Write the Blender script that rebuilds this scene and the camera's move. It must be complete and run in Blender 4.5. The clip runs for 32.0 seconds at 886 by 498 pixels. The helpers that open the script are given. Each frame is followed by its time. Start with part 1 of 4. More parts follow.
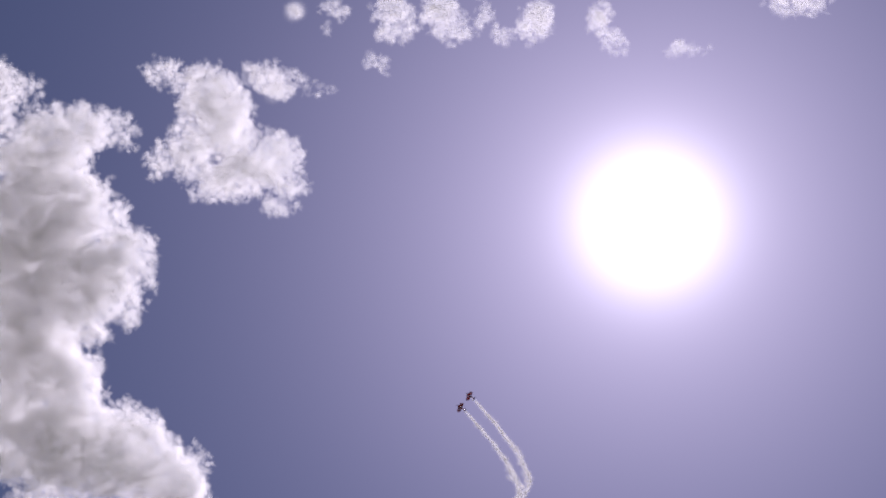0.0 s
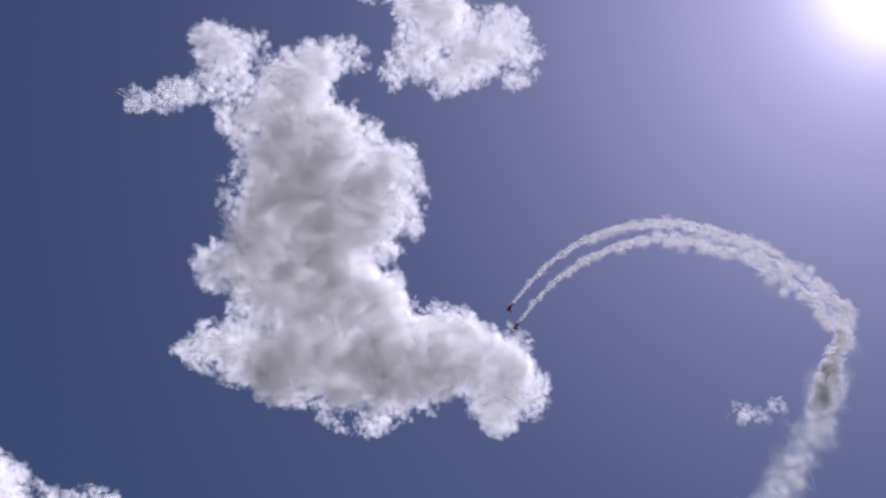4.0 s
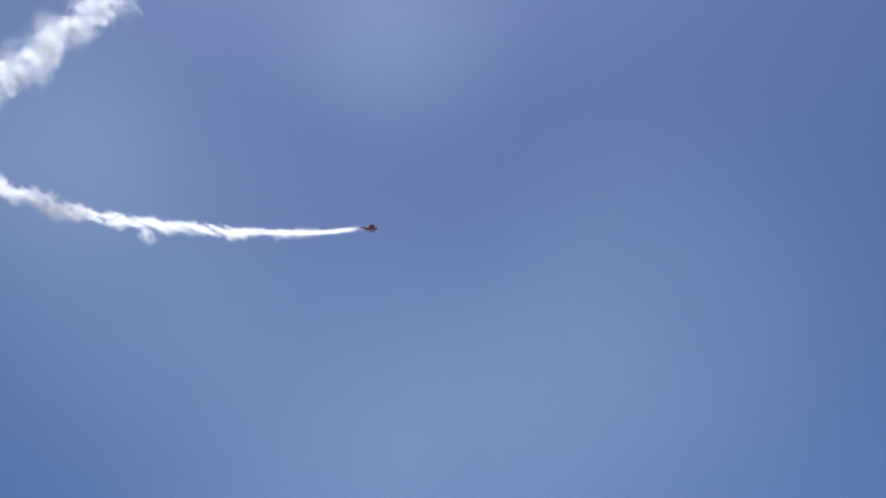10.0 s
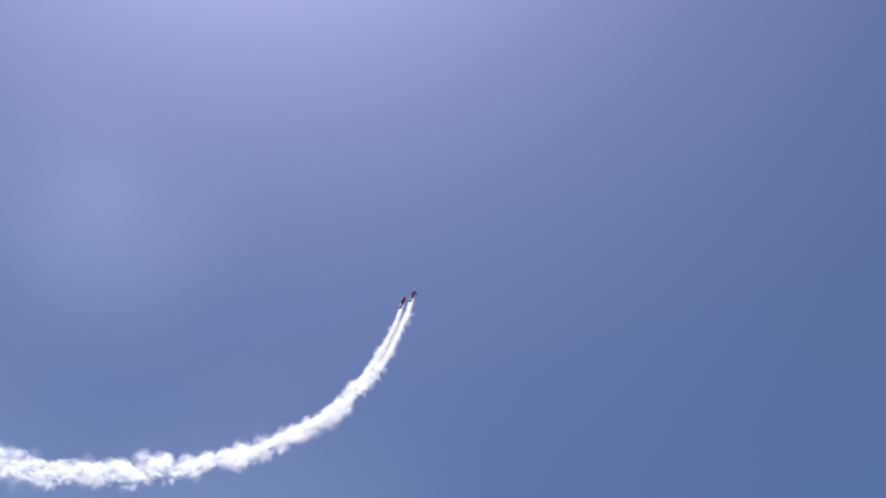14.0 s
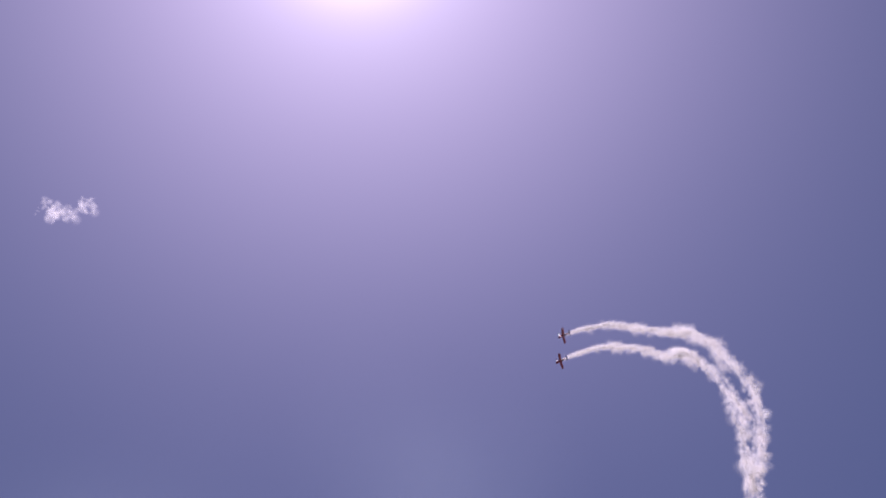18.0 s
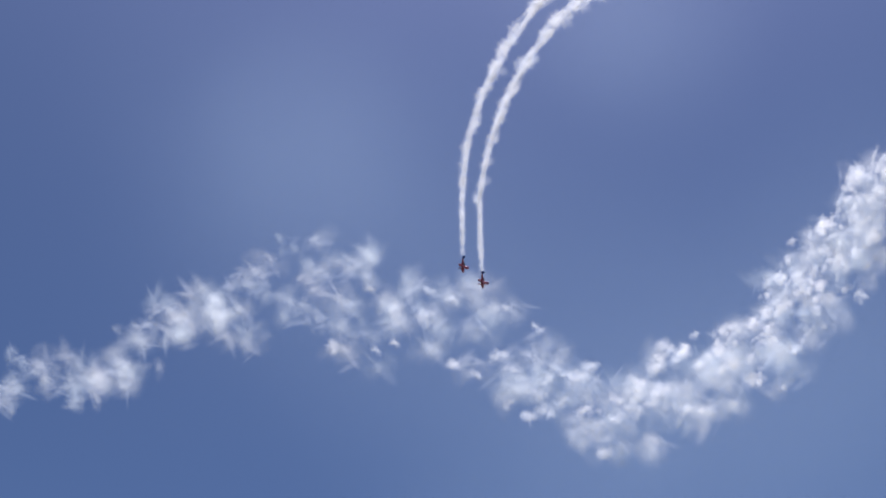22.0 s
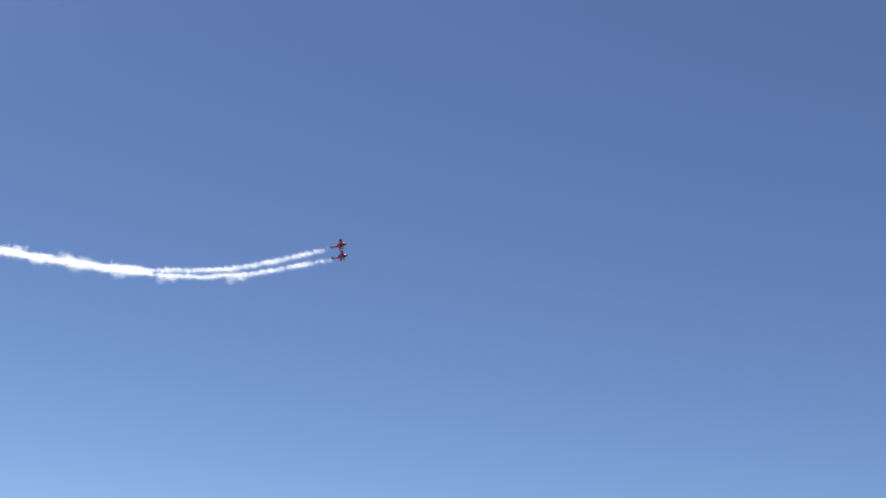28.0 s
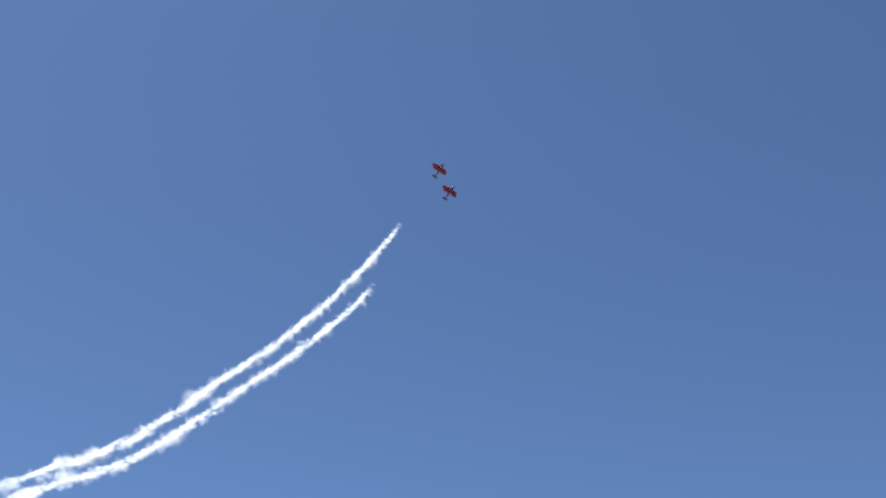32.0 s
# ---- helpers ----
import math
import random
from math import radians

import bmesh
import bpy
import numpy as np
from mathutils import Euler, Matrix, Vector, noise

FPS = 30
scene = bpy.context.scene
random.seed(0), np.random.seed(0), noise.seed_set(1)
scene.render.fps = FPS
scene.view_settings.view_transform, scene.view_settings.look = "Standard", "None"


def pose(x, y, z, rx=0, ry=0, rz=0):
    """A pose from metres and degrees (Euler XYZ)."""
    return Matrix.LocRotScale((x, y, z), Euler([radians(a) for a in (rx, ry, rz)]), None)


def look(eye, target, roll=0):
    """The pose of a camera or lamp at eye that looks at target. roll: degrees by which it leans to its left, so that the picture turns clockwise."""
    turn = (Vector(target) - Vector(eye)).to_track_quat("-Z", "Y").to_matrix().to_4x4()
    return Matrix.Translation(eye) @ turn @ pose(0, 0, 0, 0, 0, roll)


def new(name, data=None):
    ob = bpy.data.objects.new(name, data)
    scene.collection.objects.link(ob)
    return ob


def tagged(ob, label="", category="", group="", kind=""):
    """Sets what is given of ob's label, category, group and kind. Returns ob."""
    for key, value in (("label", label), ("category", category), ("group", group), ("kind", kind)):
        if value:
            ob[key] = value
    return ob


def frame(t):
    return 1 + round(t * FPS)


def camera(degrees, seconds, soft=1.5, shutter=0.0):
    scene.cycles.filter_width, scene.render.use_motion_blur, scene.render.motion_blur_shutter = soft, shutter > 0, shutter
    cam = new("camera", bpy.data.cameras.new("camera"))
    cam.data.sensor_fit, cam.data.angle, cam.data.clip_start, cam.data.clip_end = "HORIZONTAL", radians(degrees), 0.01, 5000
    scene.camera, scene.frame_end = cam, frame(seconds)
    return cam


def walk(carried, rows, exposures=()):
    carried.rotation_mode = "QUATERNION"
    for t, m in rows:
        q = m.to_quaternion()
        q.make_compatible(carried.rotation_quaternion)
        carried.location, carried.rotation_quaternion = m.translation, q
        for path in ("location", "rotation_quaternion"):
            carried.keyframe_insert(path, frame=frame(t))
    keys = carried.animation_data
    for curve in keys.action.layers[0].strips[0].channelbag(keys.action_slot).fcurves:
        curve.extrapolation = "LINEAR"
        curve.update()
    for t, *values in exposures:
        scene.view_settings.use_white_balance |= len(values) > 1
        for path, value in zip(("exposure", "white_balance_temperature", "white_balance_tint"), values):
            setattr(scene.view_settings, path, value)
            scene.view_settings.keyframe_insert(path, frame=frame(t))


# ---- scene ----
# ---- the camera: held by hand on the airfield, turning after the aeroplanes ----
scene.cycles.transparent_max_bounces = 224
cam = camera(36.18, 32.0, soft=2.0)
CAMERA_ROWS = [
    (0, pose(0, 0, 1.6, 159.46, -8.26, -12.98)),
    (0.5, pose(0, 0, 1.6, 159.80, -7.60, -8.87)),
    (1, pose(0, 0, 1.6, 160.04, -8.10, -7.62)),
    (1.5, pose(0, 0, 1.6, 159.19, -8.79, -6.08)),
    (2, pose(0, 0, 1.6, 158.48, -9.27, -4.39)),
    (2.5, pose(0, 0, 1.6, 157.81, -9.67, -2.04)),
    (3, pose(0, 0, 1.6, 156.24, -10.16, 1.04)),
    (3.5, pose(0, 0, 1.6, 153.56, -10.78, 4.39)),
    (4, pose(0, 0, 1.6, 149.98, -11.31, 7.55)),
    (4.5, pose(0, 0, 1.6, 145.97, -11.41, 10.23)),
    (5, pose(0, 0, 1.6, 142.11, -10.83, 12.19)),
    (5.5, pose(0, 0, 1.6, 138.93, -10.03, 12.93)),
    (6, pose(0, 0, 1.6, 136.37, -9.00, 13.11)),
    (6.5, pose(0, 0, 1.6, 133.72, -7.64, 13.11)),
    (7, pose(0, 0, 1.6, 131.76, -5.31, 10.27)),
    (7.5, pose(0, 0, 1.6, 131.56, -3.32, 5.88)),
    (8, pose(0, 0, 1.6, 130.54, -1.73, 2.12)),
    (8.5, pose(0, 0, 1.6, 129.51, 0.03, -2.07)),
    (9, pose(0, 0, 1.6, 128.67, 2.03, -5.90)),
    (9.5, pose(0, 0, 1.6, 127.91, 4.05, -9.71)),
    (10, pose(0, 0, 1.6, 127.16, 5.92, -13.68)),
    (10.5, pose(0, 0, 1.6, 126.50, 7.27, -18.59)),
    (11, pose(0, 0, 1.6, 126.36, 7.80, -23.79)),
    (11.5, pose(0, 0, 1.6, 126.46, 7.33, -28.65)),
    (12, pose(0, 0, 1.6, 128.35, 5.92, -30.03)),
    (12.5, pose(0, 0, 1.6, 130.33, 4.12, -33.44)),
    (13, pose(0, 0, 1.6, 132.59, 2.40, -34.95)),
    (13.5, pose(0, 0, 1.6, 135.07, 1.08, -36.26)),
    (14, pose(0, 0, 1.6, 136.66, 0.60, -36.91)),
    (14.5, pose(0, 0, 1.6, 137.29, 1.12, -36.37)),
    (15, pose(0, 0, 1.6, 137.57, 2.61, -34.32)),
    (15.5, pose(0, 0, 1.6, 138.38, 4.72, -30.73)),
    (16, pose(0, 0, 1.6, 140.38, 6.73, -26.02)),
    (16.5, pose(0, 0, 1.6, 143.55, 7.76, -21.26)),
    (17, pose(0, 0, 1.6, 145.75, 7.69, -17.07)),
    (17.5, pose(0, 0, 1.6, 146.94, 6.56, -13.81)),
    (18, pose(0, 0, 1.6, 146.54, 5.16, -11.77)),
    (18.5, pose(0, 0, 1.6, 145.37, 3.84, -9.97)),
    (19, pose(0, 0, 1.6, 142.98, 2.93, -8.48)),
    (19.5, pose(0, 0, 1.6, 140.02, 2.74, -7.50)),
    (20, pose(0, 0, 1.6, 138.26, 2.81, -6.50)),
    (20.5, pose(0, 0, 1.6, 136.16, 3.14, -5.26)),
    (21, pose(0, 0, 1.6, 133.87, 2.89, -4.02)),
    (21.5, pose(0, 0, 1.6, 130.69, 2.01, -4.18)),
    (22, pose(0, 0, 1.6, 127.19, 1.16, -4.46)),
    (22.5, pose(0, 0, 1.6, 123.28, 0.82, -5.27)),
    (23, pose(0, 0, 1.6, 119.53, 1.20, -6.25)),
    (23.5, pose(0, 0, 1.6, 116.46, 1.77, -9.39)),
    (24, pose(0, 0, 1.6, 113.74, 2.01, -15.37)),
    (24.5, pose(0, 0, 1.6, 111.03, 1.41, -21.82)),
    (25, pose(0, 0, 1.6, 108.91, -0.57, -27.33)),
    (25.5, pose(0, 0, 1.6, 107.22, -3.50, -32.49)),
    (26, pose(0, 0, 1.6, 106.47, -6.16, -38.83)),
    (26.5, pose(0, 0, 1.6, 106.27, -7.92, -43.79)),
    (27, pose(0, 0, 1.6, 106.72, -8.03, -48.59)),
    (27.5, pose(0, 0, 1.6, 107.47, -6.77, -53.25)),
    (28, pose(0, 0, 1.6, 108.07, -4.79, -57.17)),
    (28.5, pose(0, 0, 1.6, 108.28, -2.75, -59.74)),
    (29, pose(0, 0, 1.6, 108.44, -1.05, -60.90)),
    (29.5, pose(0, 0, 1.6, 109.79, 0.14, -61.61)),
    (30, pose(0, 0, 1.6, 111.52, 0.82, -62.98)),
    (30.5, pose(0, 0, 1.6, 113.23, 1.01, -65.26)),
    (31, pose(0, 0, 1.6, 115.54, 0.73, -67.98)),
    (31.5, pose(0, 0, 1.6, 117.61, 0.09, -70.57)),
    (32, pose(0, 0, 1.6, 119.56, -0.86, -72.87)),
]
EXPOSURES = [
    (0.0, -0.05, 6050, 30),
    (3.5, -0.1, 5850, 29),
    (5.0, -0.15, 5300, 19),
    (6.0, 0.06, 5200, 16),
    (7.0, 0.25, 5400, 13),
    (9.0, 0.83, 5750, 12),
    (13.0, 0.88, 5800, 11),
    (15.0, 1.0, 6000, 23),
    (16.0, 0.95, 6050, 27),
    (18.0, 0.35, 6200, 42),
    (20.0, 0.5, 5850, 33),
    (21.0, 0.45, 5750, 25),
    (23.0, 0.8, 5700, 14),
    (26.0, 0.9, 5850, 14),
    (29.0, 1.1, 5900, 14),
    (32.0, 1.2, 5750, 8),
]
walk(cam, CAMERA_ROWS, EXPOSURES)

# ---- daylight ----
SUN_AZIMUTH, SUN_ELEVATION = 15.7, 70.9      # degrees, azimuth clockwise from +y


def heading(azimuth, elevation):
    a, e = radians(azimuth), radians(elevation)
    return Vector((math.sin(a) * math.cos(e), math.cos(a) * math.cos(e), math.sin(e)))


TO_SUN = heading(SUN_AZIMUTH, SUN_ELEVATION)
EYE = Vector((0, 0, 1.6))

world = bpy.data.worlds.new("sky")
scene.world = world
world.use_nodes = True
wt = world.node_tree
wt.nodes.clear()
w_out = wt.nodes.new("ShaderNodeOutputWorld")
w_bg = wt.nodes.new("ShaderNodeBackground")
w_sky = wt.nodes.new("ShaderNodeTexSky")
w_sky.sky_type = 'NISHITA'
w_sky.sun_disc = False
w_sky.sun_elevation = radians(SUN_ELEVATION)
w_sky.sun_rotation = radians(SUN_AZIMUTH)
w_sky.altitude = 600
w_sky.air_density = 0.62
w_sky.dust_density = 0.25
w_sky.ozone_density = 2.0
w_bg.inputs["Strength"].default_value = 0.052
# haze scattering, lens bloom and mauve veil painted round the sun: four cosine-power lobes
w_pos = wt.nodes.new("ShaderNodeTexCoord")
w_dot = wt.nodes.new("ShaderNodeVectorMath")
w_dot.operation = 'DOT_PRODUCT'
w_dot.inputs[1].default_value = TO_SUN
wt.links.new(w_pos.outputs["Generated"], w_dot.inputs[0])
w_pos_only = wt.nodes.new("ShaderNodeMath")
w_pos_only.operation = 'MAXIMUM'
w_pos_only.inputs[1].default_value = 0.0
wt.links.new(w_dot.outputs["Value"], w_pos_only.inputs[0])
w_sum = w_sky.outputs["Color"]
for power, colour in ((950.0, (27.0, 25.5, 26.0)), (220.0, (5.4, 5.1, 5.4)), (40.0, (5.3, 4.6, 5.5)), (10.0, (1.7, 1.6, 2.6))):
    lobe_power = wt.nodes.new("ShaderNodeMath")
    lobe_power.operation = 'POWER'
    lobe_power.inputs[1].default_value = power
    wt.links.new(w_pos_only.outputs[0], lobe_power.inputs[0])
    lobe_colour = wt.nodes.new("ShaderNodeVectorMath")
    lobe_colour.operation = 'SCALE'
    lobe_colour.inputs[0].default_value = colour
    wt.links.new(lobe_power.outputs[0], lobe_colour.inputs["Scale"])
    lobe_add = wt.nodes.new("ShaderNodeVectorMath")
    lobe_add.operation = 'ADD'
    wt.links.new(w_sum, lobe_add.inputs[0])
    wt.links.new(lobe_colour.outputs["Vector"], lobe_add.inputs[1])
    w_sum = lobe_add.outputs["Vector"]
wt.links.new(w_sum, w_bg.inputs["Color"])
wt.links.new(w_bg.outputs[0], w_out.inputs["Surface"])

sun_data = bpy.data.lights.new("sun", 'SUN')
sun_data.energy = 5.0
sun_data.angle = radians(0.53)
sun_data.color = (1.0, 0.96, 0.9)
sun = new("sun", sun_data)
sun.matrix_world = look(TO_SUN * 100, (0, 0, 0))


# ---- materials ----
def material(name):
    m = bpy.data.materials.new(name)
    m.use_nodes = True
    m.node_tree.nodes.clear()
    out = m.node_tree.nodes.new("ShaderNodeOutputMaterial")
    return m, m.node_tree, out


def vapour(name, colour, warm, cover, size, thin=0.3, onward=0.68, between=(0.35, 0.65), detail=4):
    """Thin smoke or mist: scatters light both ways and lets the rest pass; cover is the share that a layer stops."""
    m, nt, out = material(name)
    co = nt.nodes.new("ShaderNodeTexCoord")
    info = nt.nodes.new("ShaderNodeObjectInfo")
    shift = nt.nodes.new("ShaderNodeVectorMath")
    shift.operation = 'ADD'
    big = nt.nodes.new("ShaderNodeMath")
    big.operation = 'MULTIPLY'
    big.inputs[1].default_value = 50.0
    nt.links.new(info.outputs["Random"], big.inputs[0])
    nt.links.new(co.outputs["Object"], shift.inputs[0])
    nt.links.new(big.outputs[0], shift.inputs[1])
    tex = nt.nodes.new("ShaderNodeTexNoise")
    tex.inputs["Scale"].default_value = size
    tex.inputs["Detail"].default_value = detail
    nt.links.new(shift.outputs["Vector"], tex.inputs["Vector"])
    ramp = nt.nodes.new("ShaderNodeMapRange")
    ramp.inputs["From Min"].default_value, ramp.inputs["From Max"].default_value = between
    ramp.inputs["To Min"].default_value = cover * thin
    ramp.inputs["To Max"].default_value = cover
    nt.links.new(tex.outputs[0], ramp.inputs["Value"])
    # each flake of vapour thins out towards its rim
    mid = nt.nodes.new("ShaderNodeVectorMath")
    mid.operation = 'DISTANCE'
    mid.inputs[1].default_value = (0.5, 0.5, 0)
    nt.links.new(co.outputs["UV"], mid.inputs[0])
    rim = nt.nodes.new("ShaderNodeMapRange")
    rim.interpolation_type = 'SMOOTHSTEP'
    rim.inputs["From Min"].default_value, rim.inputs["From Max"].default_value = 0.5, 0.1
    nt.links.new(mid.outputs["Value"], rim.inputs["Value"])
    share = nt.nodes.new("ShaderNodeMath")
    share.operation = 'MULTIPLY'
    nt.links.new(ramp.outputs["Result"], share.inputs[0])
    nt.links.new(rim.outputs["Result"], share.inputs[1])
    diff = nt.nodes.new("ShaderNodeBsdfDiffuse")
    tran = nt.nodes.new("ShaderNodeBsdfTranslucent")
    clear = nt.nodes.new("ShaderNodeBsdfTransparent")
    hue = nt.nodes.new("ShaderNodeMix")
    hue.data_type = 'RGBA'
    hue.inputs["A"].default_value = (*colour, 1)
    hue.inputs["B"].default_value = (*warm, 1)
    nt.links.new(info.outputs["Random"], hue.inputs["Factor"])
    for node in (diff, tran):
        nt.links.new(hue.outputs["Result"], node.inputs["Color"])
    both = nt.nodes.new("ShaderNodeMixShader")
    both.inputs[0].default_value = onward
    nt.links.new(diff.outputs[0], both.inputs[1])
    nt.links.new(tran.outputs[0], both.inputs[2])
    mix = nt.nodes.new("ShaderNodeMixShader")
    nt.links.new(share.outputs[0], mix.inputs[0])
    nt.links.new(clear.outputs[0], mix.inputs[1])
    nt.links.new(both.outputs[0], mix.inputs[2])
    nt.links.new(mix.outputs[0], out.inputs["Surface"])
    return m


def paint(name, colour, roughness=0.25, metallic=0.0, grain=0.1, scale=6.0, coat=0.0):
    m, nt, out = material(name)
    pb = nt.nodes.new("ShaderNodeBsdfPrincipled")
    tex = nt.nodes.new("ShaderNodeTexNoise")
    co = nt.nodes.new("ShaderNodeTexCoord")
    tex.inputs["Scale"].default_value = scale
    tex.inputs["Detail"].default_value = 5
    nt.links.new(co.outputs["Object"], tex.inputs["Vector"])
    ramp = nt.nodes.new("ShaderNodeMapRange")
    ramp.inputs["To Min"].default_value = 1.0 - grain
    ramp.inputs["To Max"].default_value = 1.0 + grain
    nt.links.new(tex.outputs[0], ramp.inputs["Value"])
    tint = nt.nodes.new("ShaderNodeVectorMath")
    tint.operation = 'SCALE'
    tint.inputs[0].default_value = colour
    nt.links.new(ramp.outputs["Result"], tint.inputs["Scale"])
    nt.links.new(tint.outputs["Vector"], pb.inputs["Base Color"])
    pb.inputs["Roughness"].default_value = roughness
    pb.inputs["Metallic"].default_value = metallic
    pb.inputs["Coat Weight"].default_value = coat
    nt.links.new(pb.outputs[0], out.inputs["Surface"])
    return m


def meadow():
    m, nt, out = material("grass")
    pb = nt.nodes.new("ShaderNodeBsdfPrincipled")
    co = nt.nodes.new("ShaderNodeTexCoord")
    fine = nt.nodes.new("ShaderNodeTexNoise")
    fine.inputs["Scale"].default_value = 3.0
    fine.inputs["Detail"].default_value = 8
    broad = nt.nodes.new("ShaderNodeTexNoise")
    broad.inputs["Scale"].default_value = 0.01
    broad.inputs["Detail"].default_value = 6
    nt.links.new(co.outputs["Object"], fine.inputs["Vector"])
    nt.links.new(co.outputs["Object"], broad.inputs["Vector"])
    add = nt.nodes.new("ShaderNodeMath")
    add.operation = 'ADD'
    nt.links.new(fine.outputs[0], add.inputs[0])
    nt.links.new(broad.outputs[0], add.inputs[1])
    half = nt.nodes.new("ShaderNodeMath")
    half.operation = 'MULTIPLY'
    half.inputs[1].default_value = 0.5
    nt.links.new(add.outputs[0], half.inputs[0])
    ramp = nt.nodes.new("ShaderNodeValToRGB")
    ramp.color_ramp.elements[0].position, ramp.color_ramp.elements[0].color = 0.35, (0.06, 0.065, 0.04, 1)
    ramp.color_ramp.elements[1].position, ramp.color_ramp.elements[1].color = 0.65, (0.15, 0.14, 0.09, 1)
    nt.links.new(half.outputs[0], ramp.inputs[0])
    bump = nt.nodes.new("ShaderNodeBump")
    bump.inputs["Strength"].default_value = 0.5
    nt.links.new(fine.outputs[0], bump.inputs["Height"])
    nt.links.new(bump.outputs[0], pb.inputs["Normal"])
    nt.links.new(ramp.outputs[0], pb.inputs["Base Color"])
    pb.inputs["Roughness"].default_value = 0.9
    nt.links.new(pb.outputs[0], out.inputs["Surface"])
    return m


WHITE = (0.985, 0.985, 0.985)
VEIL = vapour("cloud_veil", WHITE, WHITE, 0.2, 0.012, 0.6, 0.7)
SHRED = vapour("cloud_shred", WHITE, WHITE, 0.18, 0.03, 0.4, 0.75)
FRESH_SMOKE = vapour("fresh_oil_smoke", (0.97, 0.975, 0.985), (0.98, 0.97, 0.95), 0.13, 0.3, 0.7, 0.42)
SMOKE = vapour("oil_smoke", (0.95, 0.97, 0.99), (0.98, 0.955, 0.93), 0.2, 0.35, 0.5, 0.42)
THIN_SMOKE = vapour("thinned_oil_smoke", (0.87, 0.94, 0.99), (0.95, 0.94, 0.93), 0.095, 0.12, 0.3, 0.33)
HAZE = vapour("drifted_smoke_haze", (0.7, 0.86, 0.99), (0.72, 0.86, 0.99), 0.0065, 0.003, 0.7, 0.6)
RED = paint("red_lacquer", (0.24, 0.014, 0.028), 0.38, coat=0.2)
BLUE = paint("blue_lacquer", (0.03, 0.06, 0.25), 0.22, coat=0.6)
STEEL = paint("brushed_steel", (0.5, 0.5, 0.52), 0.35, metallic=1.0)
RUBBER = paint("black_rubber", (0.025, 0.025, 0.025), 0.8)
GLASS = paint("tinted_canopy", (0.03, 0.035, 0.04), 0.06, coat=1.0)
BLADE = paint("dark_propeller", (0.04, 0.04, 0.045), 0.4)
GRASS = meadow()


# ---- mesh helpers ----
def part(name, bm, mat, parent=None, label=""):
    me = bpy.data.meshes.new(name)
    bm.to_mesh(me)
    bm.free()
    me.materials.append(mat)
    ob = new(name, me)
    if parent:
        ob.parent = parent
    if label:
        tagged(ob, label=label)
    return ob


def soft_shade(bm):
    for face in bm.faces:
        face.smooth = True
    return bm


def loft(sections, sides=16):
    """A skin over oval sections along y: (y, z, half width, half height)."""
    bm = bmesh.new()
    rings = []
    for y, z, rx, rz in sections:
        ring = []
        for k in range(sides):
            a = 2 * math.pi * k / sides
            ring.append(bm.verts.new((rx * math.cos(a), y, z + rz * math.sin(a))))
        rings.append(ring)
    for a, b in zip(rings, rings[1:]):
        for k in range(sides):
            bm.faces.new((a[k], a[(k + 1) % sides], b[(k + 1) % sides], b[k]))
    bm.faces.new(rings[0][::-1])
    bm.faces.new(rings[-1])
    bmesh.ops.recalc_face_normals(bm, faces=bm.faces)
    return soft_shade(bm)


AEROFOIL = ((1.0, 0.0), (0.7, 0.045), (0.35, 0.075), (0.1, 0.055), (0.0, 0.0), (0.1, -0.04), (0.35, -0.05), (0.7, -0.03))


def foil(stations):
    """A wing over stations: (root point x, y, z of the leading edge, chord, direction of thickness)."""
    bm = bmesh.new()
    rings = []
    for (x, y, z), chord, (tx, tz) in stations:
        rings.append([bm.verts.new((x + tx * h * chord, y - c * chord, z + tz * h * chord)) for c, h in AEROFOIL])
    n = len(AEROFOIL)
    for a, b in zip(rings, rings[1:]):
        for k in range(n):
            bm.faces.new((a[k], a[(k + 1) % n], b[(k + 1) % n], b[k]))
    bm.faces.new(rings[0][::-1])
    bm.faces.new(rings[-1])
    bmesh.ops.recalc_face_normals(bm, faces=bm.faces)
    return soft_shade(bm)


def rod(a, b, r, flat=1.0, sides=8):
    """A streamlined rod from a to b."""
    a, b = Vector(a), Vector(b)
    bm = bmesh.new()
    turn = (b - a).to_track_quat("Z", "Y").to_matrix()
    rings = []
    for p in (a, b):
        rings.append([bm.verts.new(p + turn @ Vector((r * flat * math.cos(2 * math.pi * k / sides), r * math.sin(2 * math.pi * k / sides), 0))) for k in range(sides)])
    for k in range(sides):
        bm.faces.new((rings[0][k], rings[0][(k + 1) % sides], rings[1][(k + 1) % sides], rings[1][k]))
    bm.faces.new(rings[0][::-1])
    bm.faces.new(rings[1])
    bmesh.ops.recalc_face_normals(bm, faces=bm.faces)
    return soft_shade(bm)


def tyre_ring(x, y, z, r, w):
    bm = bmesh.new()
    profile = ((-w, r * 0.55), (-w, r * 0.85), (-w * 0.6, r), (w * 0.6, r), (w, r * 0.85), (w, r * 0.55))
    rings = []
    for k in range(20):
        a = 2 * math.pi * k / 20
        rings.append([bm.verts.new((x + px, y + pr * math.cos(a), z + pr * math.sin(a))) for px, pr in profile])
    for k in range(20):
        a, b = rings[k], rings[(k + 1) % 20]
        for j in range(len(profile)):
            bm.faces.new((a[j], a[(j + 1) % len(profile)], b[(j + 1) % len(profile)], b[j]))
    bmesh.ops.recalc_face_normals(bm, faces=bm.faces)
    return soft_shade(bm)


